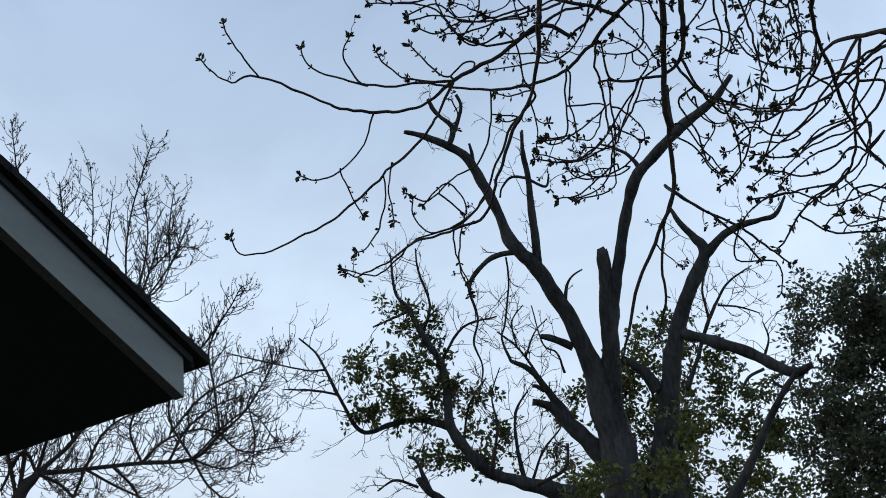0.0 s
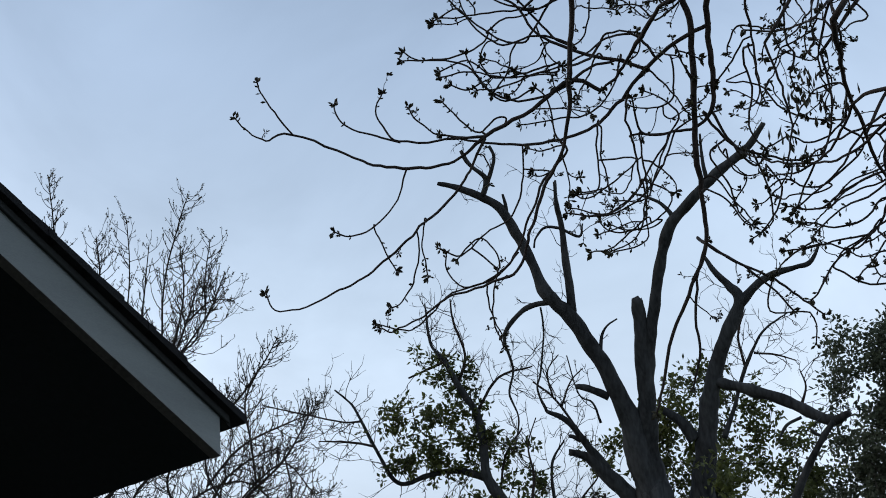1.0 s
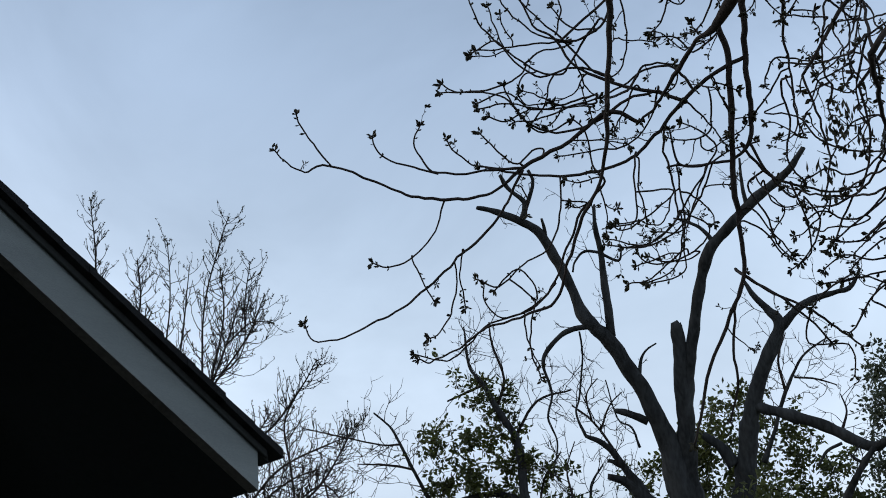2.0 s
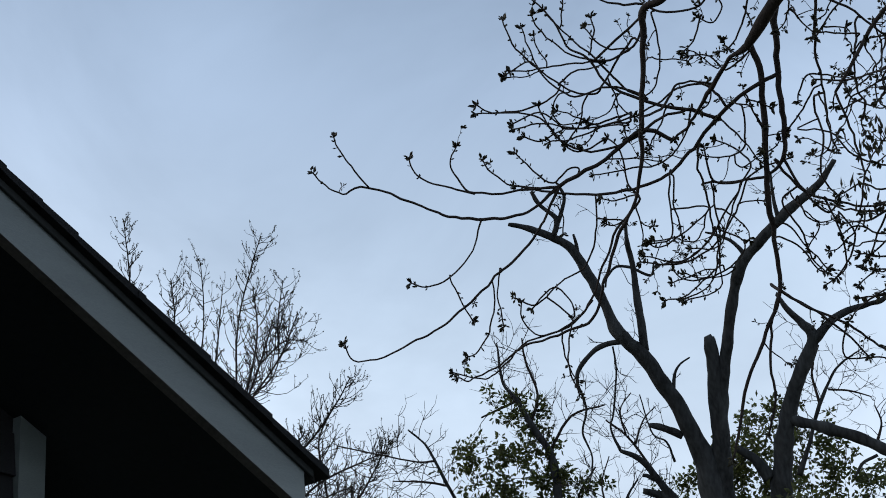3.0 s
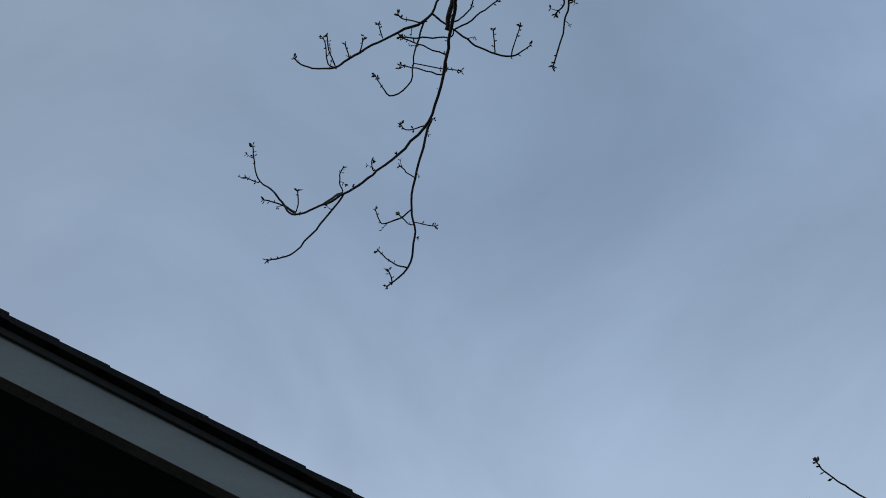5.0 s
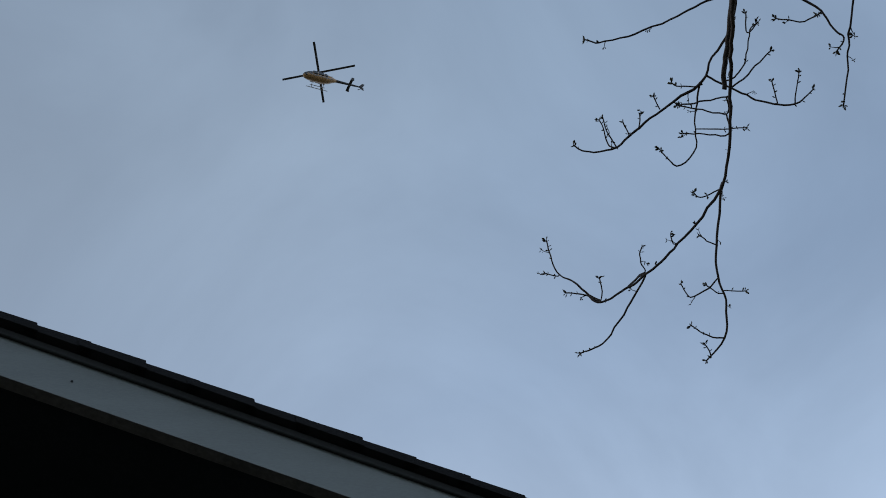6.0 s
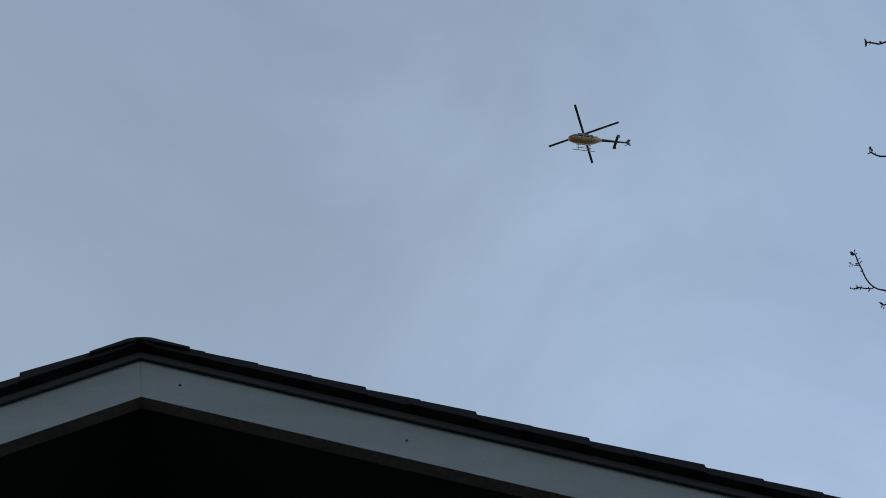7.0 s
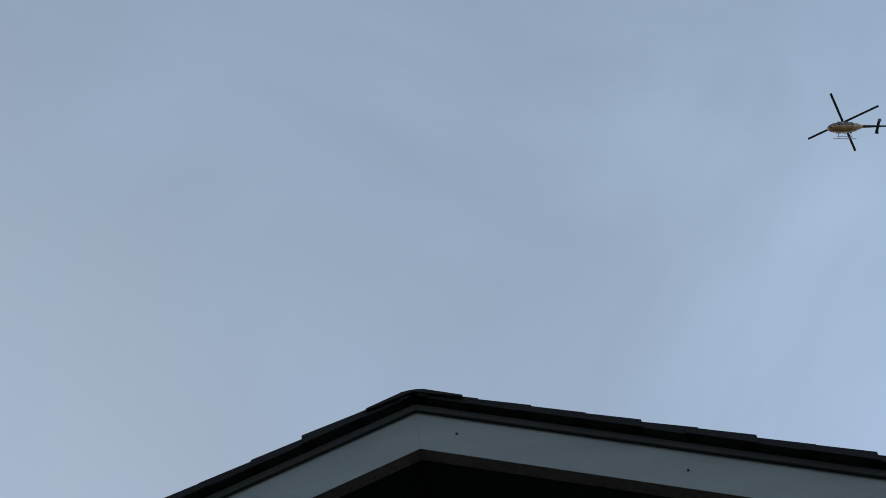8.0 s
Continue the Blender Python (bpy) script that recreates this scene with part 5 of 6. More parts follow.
limb(NEAR, "limb", [(5.66, -0.69, 5.61, 0.004), (5.60, -0.78, 5.64, 0.003), (5.59, -0.81, 5.66, 0.003)])
limb(NEAR, "limb", [(5.61, -0.16, 5.86, 0.004), (5.61, -0.19, 5.89, 0.003), (5.61, -0.21, 5.91, 0.003)])
limb(NEAR, "limb", [(5.76, -0.10, 5.67, 0.004), (5.72, -0.09, 5.73, 0.003), (5.67, -0.11, 5.77, 0.003)])
limb(NEAR, "limb", [(5.83, -0.59, 5.49, 0.004), (5.94, -0.58, 5.53, 0.003), (5.97, -0.63, 5.53, 0.003), (6.01, -0.68, 5.51, 0.003)])
limb(NEAR, "limb", [(6.11, -0.77, 5.48, 0.004), (6.09, -0.72, 5.54, 0.003), (6.04, -0.68, 5.58, 0.003), (6.03, -0.65, 5.57, 0.003)])
limb(NEAR, "limb", [(5.63, -1.10, 5.65, 0.006), (5.85, -1.05, 5.74, 0.005), (5.88, -1.06, 5.70, 0.003)])
limb(NEAR, "limb", [(5.68, -0.97, 5.70, 0.006), (5.85, -0.94, 5.77, 0.005), (5.90, -1.00, 5.75, 0.004), (5.94, -1.07, 5.74, 0.003)])
limb(NEAR, "limb", [(6.06, -1.04, 5.86, 0.007), (6.11, -1.09, 5.82, 0.005), (5.96, -1.22, 5.68, 0.004)])
limb(NEAR, "limb", [(5.64, -1.38, 5.44, 0.008), (5.77, -1.36, 5.51, 0.006), (5.93, -1.34, 5.61, 0.004)])
limb(NEAR, "limb", [(5.74, -1.31, 5.48, 0.008), (5.88, -1.33, 5.54, 0.007), (6.03, -1.37, 5.63, 0.006), (6.08, -1.46, 5.65, 0.004)])
limb(NEAR, "limb", [(6.23, -1.24, 5.71, 0.007), (6.28, -1.30, 5.69, 0.005), (6.33, -1.36, 5.67, 0.004)])
limb(NEAR, "limb", [(5.82, -1.27, 5.47, 0.006), (5.98, -1.21, 5.52, 0.005), (6.07, -1.21, 5.49, 0.004), (6.12, -1.24, 5.44, 0.003)])
limb(NEAR, "limb", [(6.12, -1.16, 5.61, 0.005), (6.18, -1.09, 5.60, 0.004), (6.17, -1.05, 5.56, 0.003)])
limb(NEAR, "limb", [(6.31, -1.38, 5.70, 0.007), (6.29, -1.26, 5.61, 0.005), (6.29, -1.17, 5.53, 0.004)])
limb(NEAR, "limb", [(6.11, -0.95, 5.72, 0.004), (6.13, -0.95, 5.70, 0.003), (6.11, -0.97, 5.63, 0.003)])
limb(NEAR, "limb", [(6.04, -0.77, 5.72, 0.006), (6.06, -0.71, 5.64, 0.005), (6.06, -0.68, 5.61, 0.004), (6.05, -0.64, 5.59, 0.003)])
limb(NEAR, "limb", [(6.27, -1.38, 5.78, 0.004), (6.28, -1.33, 5.71, 0.004), (6.28, -1.27, 5.65, 0.003), (6.29, -1.24, 5.62, 0.003), (6.27, -1.20, 5.60, 0.003)])
limb(NEAR, "limb", [(6.32, -1.22, 5.58, 0.005), (6.34, -1.26, 5.57, 0.004), (6.36, -1.30, 5.56, 0.003)])
limb(NEAR, "limb", [(6.10, -0.85, 5.53, 0.003), (6.11, -0.83, 5.57, 0.003), (6.09, -0.83, 5.59, 0.003)])
limb(NEAR, "limb", [(6.38, -1.12, 5.41, 0.007), (6.42, -1.16, 5.40, 0.005), (6.31, -1.27, 5.29, 0.004)])
limb(NEAR, "limb", [(5.87, -0.49, 5.24, 0.010), (6.01, -0.53, 5.34, 0.009), (6.01, -0.60, 5.41, 0.008), (6.03, -0.65, 5.42, 0.007), (6.04, -0.75, 5.38, 0.006)])
limb(NEAR, "limb", [(6.12, -0.50, 5.41, 0.006), (6.13, -0.44, 5.34, 0.005), (6.11, -0.40, 5.26, 0.004), (6.01, -0.41, 5.16, 0.003)])
limb(NEAR, "limb", [(6.08, -0.74, 5.37, 0.005), (6.10, -0.70, 5.32, 0.004), (6.12, -0.64, 5.31, 0.003)])
limb(NEAR, "limb", [(6.29, -0.82, 5.37, 0.006), (6.28, -0.83, 5.29, 0.005), (6.36, -0.82, 5.26, 0.005), (6.39, -0.80, 5.20, 0.004), (6.40, -0.78, 5.16, 0.003)])
limb(NEAR, "limb", [(6.23, -0.83, 5.31, 0.005), (6.30, -0.83, 5.28, 0.004), (6.34, -0.84, 5.24, 0.003)])
limb(NEAR, "limb", [(6.24, -0.72, 5.10, 0.005), (6.26, -0.71, 5.07, 0.004), (6.31, -0.73, 5.07, 0.004), (6.34, -0.77, 5.11, 0.003), (6.36, -0.80, 5.13, 0.003)])
limb(NEAR, "limb", [(6.41, -0.79, 5.16, 0.005), (6.42, -0.83, 5.17, 0.004), (6.42, -0.87, 5.20, 0.003)])
limb(NEAR, "limb", [(6.39, -0.83, 5.22, 0.004), (6.41, -0.87, 5.22, 0.003), (6.43, -0.90, 5.22, 0.003)])
limb(NEAR, "limb", [(6.26, -0.82, 5.36, 0.006), (6.31, -0.86, 5.34, 0.005), (6.35, -0.89, 5.32, 0.003)])
limb(NEAR, "limb", [(6.35, -1.08, 5.41, 0.006), (6.36, -1.02, 5.35, 0.005), (6.38, -1.00, 5.31, 0.003)])
limb(NEAR, "limb", [(6.45, -1.08, 5.36, 0.005), (6.50, -1.07, 5.28, 0.005), (6.54, -1.06, 5.22, 0.004), (6.56, -1.03, 5.14, 0.004), (6.60, -0.96, 5.15, 0.003), (6.57, -0.94, 5.16, 0.003)])
limb(NEAR, "limb", [(6.06, -0.17, 5.24, 0.005), (6.07, -0.30, 5.19, 0.004), (6.19, -0.35, 5.21, 0.003), (6.23, -0.39, 5.19, 0.003)])
limb(NEAR, "limb", [(6.49, -0.58, 5.01, 0.005), (6.49, -0.62, 5.01, 0.004), (6.52, -0.70, 4.99, 0.003)])
limb(NEAR, "limb", [(5.83, -0.11, 5.57, 0.007), (5.85, -0.19, 5.61, 0.006), (5.89, -0.26, 5.61, 0.005), (5.92, -0.31, 5.63, 0.004)])
limb(NEAR, "limb", [(5.87, -0.14, 5.53, 0.006), (5.84, -0.09, 5.52, 0.005), (5.86, -0.04, 5.46, 0.005), (5.89, -0.05, 5.41, 0.004), (5.92, -0.09, 5.40, 0.004), (5.97, -0.16, 5.40, 0.003)])
limb(NEAR, "limb", [(5.93, -0.19, 5.51, 0.007), (5.93, -0.16, 5.46, 0.006), (5.95, -0.13, 5.41, 0.005), (5.94, -0.08, 5.35, 0.005), (5.94, -0.04, 5.32, 0.004)])
limb(NEAR, "limb", [(5.98, -0.31, 5.47, 0.005), (6.00, -0.27, 5.43, 0.004), (5.97, -0.20, 5.40, 0.003), (5.94, -0.16, 5.40, 0.003)])
limb(NEAR, "limb", [(6.06, -0.31, 5.36, 0.006), (5.99, -0.20, 5.37, 0.005), (5.92, -0.14, 5.41, 0.005), (5.89, -0.10, 5.44, 0.004), (5.85, -0.06, 5.46, 0.003)])
limb(NEAR, "limb", [(6.01, -0.29, 5.46, 0.004), (6.04, -0.29, 5.38, 0.003), (6.09, -0.28, 5.31, 0.003)])
limb(NEAR, "limb", [(5.99, -0.18, 5.37, 0.004), (5.99, -0.14, 5.33, 0.003), (5.98, -0.09, 5.31, 0.003)])
limb(NEAR, "limb", [(5.94, -0.31, 5.55, 0.006), (5.98, -0.31, 5.48, 0.005), (6.03, -0.31, 5.44, 0.004), (6.05, -0.36, 5.38, 0.003)])
limb(NEAR, "limb", [(5.77, -0.07, 5.63, 0.004), (5.73, 0.01, 5.61, 0.003), (5.67, 0.07, 5.61, 0.003)])
limb(NEAR, "limb", [(6.02, -0.32, 4.98, 0.005), (6.06, -0.19, 5.02, 0.004), (6.02, -0.14, 5.03, 0.003)])
limb(NEAR, "limb", [(6.18, -0.15, 4.98, 0.005), (6.20, -0.08, 4.99, 0.004), (6.19, -0.05, 5.01, 0.003)])
limb(NEAR, "limb", [(6.19, -0.22, 5.02, 0.005), (6.22, -0.22, 4.94, 0.004), (6.30, -0.16, 4.85, 0.003)])
limb(NEAR, "limb", [(6.21, -0.23, 4.95, 0.004), (6.20, -0.25, 4.92, 0.003), (6.24, -0.27, 4.92, 0.003)])
limb(NEAR, "limb", [(6.02, 0.08, 5.08, 0.004), (6.06, 0.09, 5.02, 0.003), (6.08, 0.11, 4.96, 0.003)])
limb(NEAR, "limb", [(6.40, -0.50, 5.00, 0.005), (6.36, -0.47, 4.94, 0.005), (6.44, -0.41, 4.92, 0.004), (6.44, -0.36, 4.88, 0.004), (6.39, -0.34, 4.87, 0.003), (6.34, -0.34, 4.86, 0.003)])
limb(NEAR, "limb", [(6.40, -0.52, 4.97, 0.006), (6.49, -0.55, 4.95, 0.005), (6.47, -0.61, 4.86, 0.004), (6.47, -0.61, 4.80, 0.003)])
limb(NEAR, "limb", [(6.64, -0.79, 5.02, 0.005), (6.63, -0.84, 4.91, 0.004), (6.72, -0.85, 4.88, 0.004), (6.74, -0.80, 4.83, 0.003), (6.73, -0.76, 4.79, 0.003)])
limb(NEAR, "limb", [(6.62, -0.82, 5.00, 0.006), (6.69, -0.81, 4.93, 0.005), (6.71, -0.86, 4.88, 0.004), (6.72, -0.94, 4.88, 0.003)])
limb(NEAR, "limb", [(6.42, -0.54, 4.67, 0.005), (6.42, -0.48, 4.66, 0.004), (6.35, -0.40, 4.65, 0.003), (6.30, -0.34, 4.68, 0.003)])
limb(NEAR, "limb", [(5.91, -1.90, 4.55, 0.009), (5.96, -1.80, 4.55, 0.008), (6.04, -1.68, 4.56, 0.008), (6.05, -1.62, 4.55, 0.007), (6.00, -1.55, 4.52, 0.006), (6.05, -1.46, 4.54, 0.006), (6.19, -1.33, 4.59, 0.005)])
limb(NEAR, "limb", [(6.63, -1.06, 5.13, 0.005), (6.58, -1.03, 5.14, 0.004), (6.57, -0.95, 5.22, 0.003), (6.51, -0.91, 5.22, 0.003)])
limb(NEAR, "limb", [(6.55, -1.13, 4.78, 0.005), (6.57, -1.06, 4.71, 0.004), (6.64, -0.98, 4.71, 0.004), (6.66, -0.93, 4.70, 0.003), (6.63, -0.90, 4.69, 0.003)])
limb(NEAR, "limb", [(6.49, -1.30, 4.58, 0.005), (6.49, -1.24, 4.57, 0.004), (6.42, -1.17, 4.57, 0.004), (6.51, -1.08, 4.61, 0.003), (6.54, -1.03, 4.65, 0.003)])
limb(NEAR, "limb", [(6.65, -1.56, 4.61, 0.007), (6.55, -1.48, 4.55, 0.006), (6.53, -1.41, 4.54, 0.006), (6.53, -1.32, 4.53, 0.005), (6.53, -1.26, 4.51, 0.005), (6.45, -1.21, 4.49, 0.004), (6.43, -1.11, 4.53, 0.004)])
limb(NEAR, "limb", [(6.57, -1.48, 4.60, 0.006), (6.56, -1.41, 4.59, 0.006), (6.54, -1.34, 4.56, 0.005), (6.55, -1.26, 4.52, 0.005), (6.46, -1.24, 4.46, 0.004), (6.59, -1.14, 4.49, 0.004), (6.56, -1.11, 4.51, 0.003)])
limb(NEAR, "limb", [(6.47, -1.19, 4.36, 0.006), (6.45, -1.13, 4.34, 0.005), (6.43, -1.06, 4.30, 0.004), (6.69, -0.90, 4.37, 0.003)])
limb(NEAR, "limb", [(6.70, -1.57, 4.35, 0.006), (6.64, -1.50, 4.30, 0.005), (6.61, -1.41, 4.28, 0.005), (6.58, -1.34, 4.27, 0.004), (6.59, -1.27, 4.32, 0.003)])
limb(NEAR, "limb", [(6.66, -1.55, 4.17, 0.005), (6.61, -1.43, 4.16, 0.004), (6.59, -1.39, 4.18, 0.003), (6.56, -1.38, 4.22, 0.003)])
limb(NEAR, "limb", [(6.66, -1.55, 4.16, 0.004), (6.62, -1.47, 4.19, 0.003), (6.59, -1.44, 4.22, 0.003)])
limb(NEAR, "limb", [(6.14, -1.48, 5.02, 0.005), (6.26, -1.43, 4.97, 0.004), (6.33, -1.42, 4.94, 0.004), (6.34, -1.38, 4.90, 0.003), (6.43, -1.27, 4.91, 0.003)])
limb(NEAR, "limb", [(6.16, -1.36, 5.07, 0.005), (6.19, -1.33, 4.99, 0.004), (6.22, -1.32, 4.92, 0.003)])
limb(NEAR, "limb", [(6.14, -1.33, 5.08, 0.004), (6.15, -1.30, 5.03, 0.003), (6.25, -1.21, 5.03, 0.003), (6.38, -1.14, 5.07, 0.003)])
limb(NEAR, "limb", [(6.36, -1.18, 5.09, 0.004), (6.49, -1.14, 5.08, 0.003), (6.49, -1.18, 5.00, 0.003)])
limb(NEAR, "limb", [(6.23, -1.46, 4.97, 0.004), (6.36, -1.44, 4.96, 0.003), (6.28, -1.42, 4.85, 0.003), (6.49, -1.34, 4.88, 0.003)])
limb(NEAR, "limb", [(6.72, -1.39, 4.41, 0.006), (6.69, -1.46, 4.32, 0.005), (6.75, -1.54, 4.28, 0.003)])
limb(NEAR, "limb", [(6.63, -1.55, 4.25, 0.005), (6.64, -1.52, 4.20, 0.004), (6.66, -1.48, 4.14, 0.003)])
limb(NEAR, "limb", [(3.38, 0.96, 7.62, 0.004), (3.36, 0.92, 7.69, 0.003), (3.34, 0.90, 7.72, 0.003)])
limb(NEAR, "limb", [(3.44, 0.87, 7.58, 0.003), (3.41, 0.83, 7.63, 0.003)])
limb(NEAR, "limb", [(3.48, 0.83, 7.59, 0.003), (3.48, 0.78, 7.63, 0.003)])
limb(NEAR, "limb", [(3.71, 0.57, 7.61, 0.004), (3.62, 0.61, 7.62, 0.003), (3.58, 0.61, 7.65, 0.003)])
limb(NEAR, "limb", [(3.56, 0.73, 7.61, 0.003), (3.52, 0.69, 7.66, 0.003)])
limb(NEAR, "limb", [(4.06, 0.56, 7.52, 0.004), (4.05, 0.52, 7.56, 0.003), (4.03, 0.49, 7.59, 0.003)])
limb(NEAR, "limb", [(4.13, 0.53, 7.49, 0.004), (4.13, 0.46, 7.53, 0.003), (4.13, 0.41, 7.57, 0.003)])
limb(NEAR, "limb", [(3.79, 0.88, 7.24, 0.004), (3.72, 0.93, 7.22, 0.003), (3.66, 0.91, 7.23, 0.003)])
limb(NEAR, "limb", [(3.58, 1.09, 7.08, 0.003), (3.57, 1.05, 7.11, 0.003)])
limb(NEAR, "limb", [(3.54, 1.31, 7.14, 0.003), (3.51, 1.27, 7.16, 0.003), (3.51, 1.21, 7.19, 0.003)])
limb(NEAR, "limb", [(3.39, 1.49, 7.14, 0.003), (3.37, 1.41, 7.19, 0.003)])
limb(NEAR, "limb", [(3.22, 1.51, 7.31, 0.003), (3.16, 1.52, 7.34, 0.003)])
limb(NEAR, "limb", [(3.89, 1.18, 7.21, 0.003), (3.85, 1.18, 7.24, 0.003), (3.77, 1.12, 7.21, 0.003)])
limb(NEAR, "limb", [(3.94, 1.33, 7.07, 0.003), (4.03, 1.30, 7.05, 0.003)])
limb(NEAR, "limb", [(3.94, 1.34, 7.06, 0.003), (3.90, 1.35, 7.08, 0.003), (3.86, 1.33, 7.11, 0.003)])
limb(NEAR, "limb", [(3.82, 0.48, 7.55, 0.005), (3.89, 0.42, 7.64, 0.004), (3.82, 0.26, 7.60, 0.003), (3.81, 0.18, 7.55, 0.003)])
limb(NEAR, "limb", [(3.77, 0.23, 7.53, 0.003), (3.77, 0.18, 7.62, 0.003)])
limb(NEAR, "limb", [(3.80, 0.65, 7.39, 0.003), (3.85, 0.60, 7.34, 0.003)])
limb(NEAR, "limb", [(6.35, -1.35, 5.58, 0.009), (6.32, -1.34, 5.45, 0.008), (6.29, -1.33, 5.36, 0.008), (6.35, -1.29, 5.32, 0.007), (6.30, -1.30, 5.20, 0.006), (6.33, -1.31, 5.15, 0.006), (6.35, -1.29, 5.09, 0.005)])
limb(NEAR, "limb", [(5.96, -1.62, 5.09, 0.009), (5.87, -1.61, 5.01, 0.008), (5.84, -1.58, 4.97, 0.007), (6.09, -1.42, 5.13, 0.007), (6.11, -1.30, 5.17, 0.006), (6.08, -1.20, 5.20, 0.005)])
limb(NEAR, "limb", [(6.32, -1.36, 5.49, 0.006), (6.31, -1.27, 5.52, 0.005), (6.21, -1.22, 5.50, 0.004), (6.21, -1.18, 5.48, 0.003)])
limb(NEAR, "limb", [(6.35, -1.31, 5.59, 0.004), (6.37, -1.28, 5.53, 0.003), (6.35, -1.30, 5.47, 0.003), (6.30, -1.32, 5.38, 0.003)])
limb(NEAR, "limb", [(6.17, -1.37, 5.29, 0.005), (6.18, -1.35, 5.28, 0.004), (6.24, -1.28, 5.25, 0.003)])
limb(NEAR, "limb", [(6.32, -1.50, 5.49, 0.007), (6.37, -1.44, 5.40, 0.006), (6.07, -1.48, 5.14, 0.006), (6.30, -1.35, 5.24, 0.005), (6.25, -1.31, 5.19, 0.004), (6.22, -1.29, 5.16, 0.004)])
limb(NEAR, "limb", [(6.34, -1.51, 5.49, 0.007), (6.23, -1.49, 5.28, 0.006), (6.07, -1.52, 5.10, 0.006), (6.26, -1.39, 5.17, 0.005), (6.24, -1.30, 5.15, 0.005), (6.24, -1.27, 5.11, 0.004), (6.26, -1.23, 5.08, 0.004)])
limb(NEAR, "limb", [(6.34, -1.43, 5.53, 0.005), (6.39, -1.42, 5.42, 0.005), (6.09, -1.49, 5.13, 0.004), (6.30, -1.43, 5.17, 0.004), (6.34, -1.44, 5.13, 0.003), (6.39, -1.43, 5.06, 0.003)])
limb(NEAR, "limb", [(6.02, -1.77, 5.17, 0.006), (5.97, -1.71, 5.16, 0.005), (6.16, -1.57, 5.29, 0.005), (6.15, -1.51, 5.31, 0.004), (6.06, -1.46, 5.27, 0.003)])
limb(NEAR, "limb", [(6.24, -1.39, 5.39, 0.005), (6.27, -1.40, 5.33, 0.004), (6.05, -1.49, 5.12, 0.004), (6.23, -1.41, 5.15, 0.003), (6.25, -1.39, 5.08, 0.003)])
limb(NEAR, "limb", [(5.74, -1.65, 4.90, 0.006), (5.83, -1.65, 4.88, 0.005), (5.81, -1.67, 4.80, 0.003)])
limb(NEAR, "limb", [(6.07, -1.72, 5.03, 0.005), (5.99, -1.68, 4.98, 0.004), (5.96, -1.65, 4.94, 0.004), (5.94, -1.60, 4.93, 0.003), (6.06, -1.49, 5.01, 0.003)])
limb(NEAR, "limb", [(6.35, -1.23, 5.31, 0.005), (6.25, -1.28, 5.19, 0.005), (6.28, -1.29, 5.15, 0.004), (6.32, -1.34, 5.12, 0.004), (6.33, -1.38, 5.10, 0.003), (6.35, -1.43, 5.11, 0.003)])
limb(NEAR, "limb", [(6.32, -1.54, 5.47, 0.005), (6.23, -1.59, 5.29, 0.004), (6.16, -1.64, 5.20, 0.003), (6.23, -1.62, 5.19, 0.003)])
limb(NEAR, "limb", [(5.96, -1.74, 5.19, 0.004), (5.98, -1.73, 5.13, 0.003), (6.04, -1.72, 5.12, 0.003)])
limb(NEAR, "limb", [(5.76, -1.60, 4.92, 0.004), (5.97, -1.52, 4.95, 0.004), (5.97, -1.49, 4.91, 0.003), (6.01, -1.51, 4.89, 0.003), (6.05, -1.51, 4.85, 0.003)])
limb(NEAR, "limb", [(6.35, -1.23, 5.31, 0.004), (6.24, -1.22, 5.19, 0.003), (6.33, -1.17, 5.19, 0.003)])
limb(NEAR, "limb", [(6.35, -1.52, 5.50, 0.012), (6.15, -1.57, 5.23, 0.011), (6.09, -1.59, 5.08, 0.009), (6.18, -1.57, 5.04, 0.007), (6.23, -1.53, 4.94, 0.006)])
limb(NEAR, "limb", [(5.62, -1.05, 5.72, 0.008), (5.59, -1.04, 5.76, 0.007), (5.55, -1.02, 5.79, 0.007), (5.51, -0.99, 5.82, 0.006), (5.45, -0.97, 5.86, 0.006), (5.40, -0.95, 5.91, 0.005), (5.35, -0.93, 5.98, 0.005), (5.32, -0.92, 6.01, 0.004)])
limb(NEAR, "limb", [(5.55, -1.11, 5.64, 0.005), (5.52, -1.11, 5.68, 0.004), (5.53, -1.08, 5.76, 0.003), (5.51, -1.09, 5.80, 0.003)])
limb(NEAR, "limb", [(5.59, -1.13, 5.66, 0.004), (5.56, -1.17, 5.69, 0.003), (5.54, -1.19, 5.71, 0.003)])
limb(NEAR, "limb", [(5.57, -1.23, 5.61, 0.009), (5.52, -1.23, 5.67, 0.008), (5.49, -1.24, 5.72, 0.007), (5.45, -1.25, 5.78, 0.006), (5.43, -1.25, 5.81, 0.005)])
limb(NEAR, "limb", [(5.54, -1.40, 5.67, 0.006), (5.52, -1.33, 5.66, 0.005), (5.50, -1.29, 5.68, 0.004), (5.45, -1.28, 5.71, 0.003)])
limb(NEAR, "limb", [(5.54, -0.98, 5.65, 0.004), (5.54, -0.95, 5.70, 0.003), (5.52, -0.94, 5.73, 0.003), (5.49, -0.93, 5.74, 0.003)])

# twigs, buds and leaves


def thicket(p):
    """The crowded side of the overhanging crown."""
    return math.atan2(p.x - 0.3, p.y + 3.3) > radians(63)


def hanging(p):
    """The single branch that hangs nearest to the house."""
    return math.atan2(p.x - 0.3, p.y + 3.3) < radians(48)


def crown(p):
    return not hanging(p)


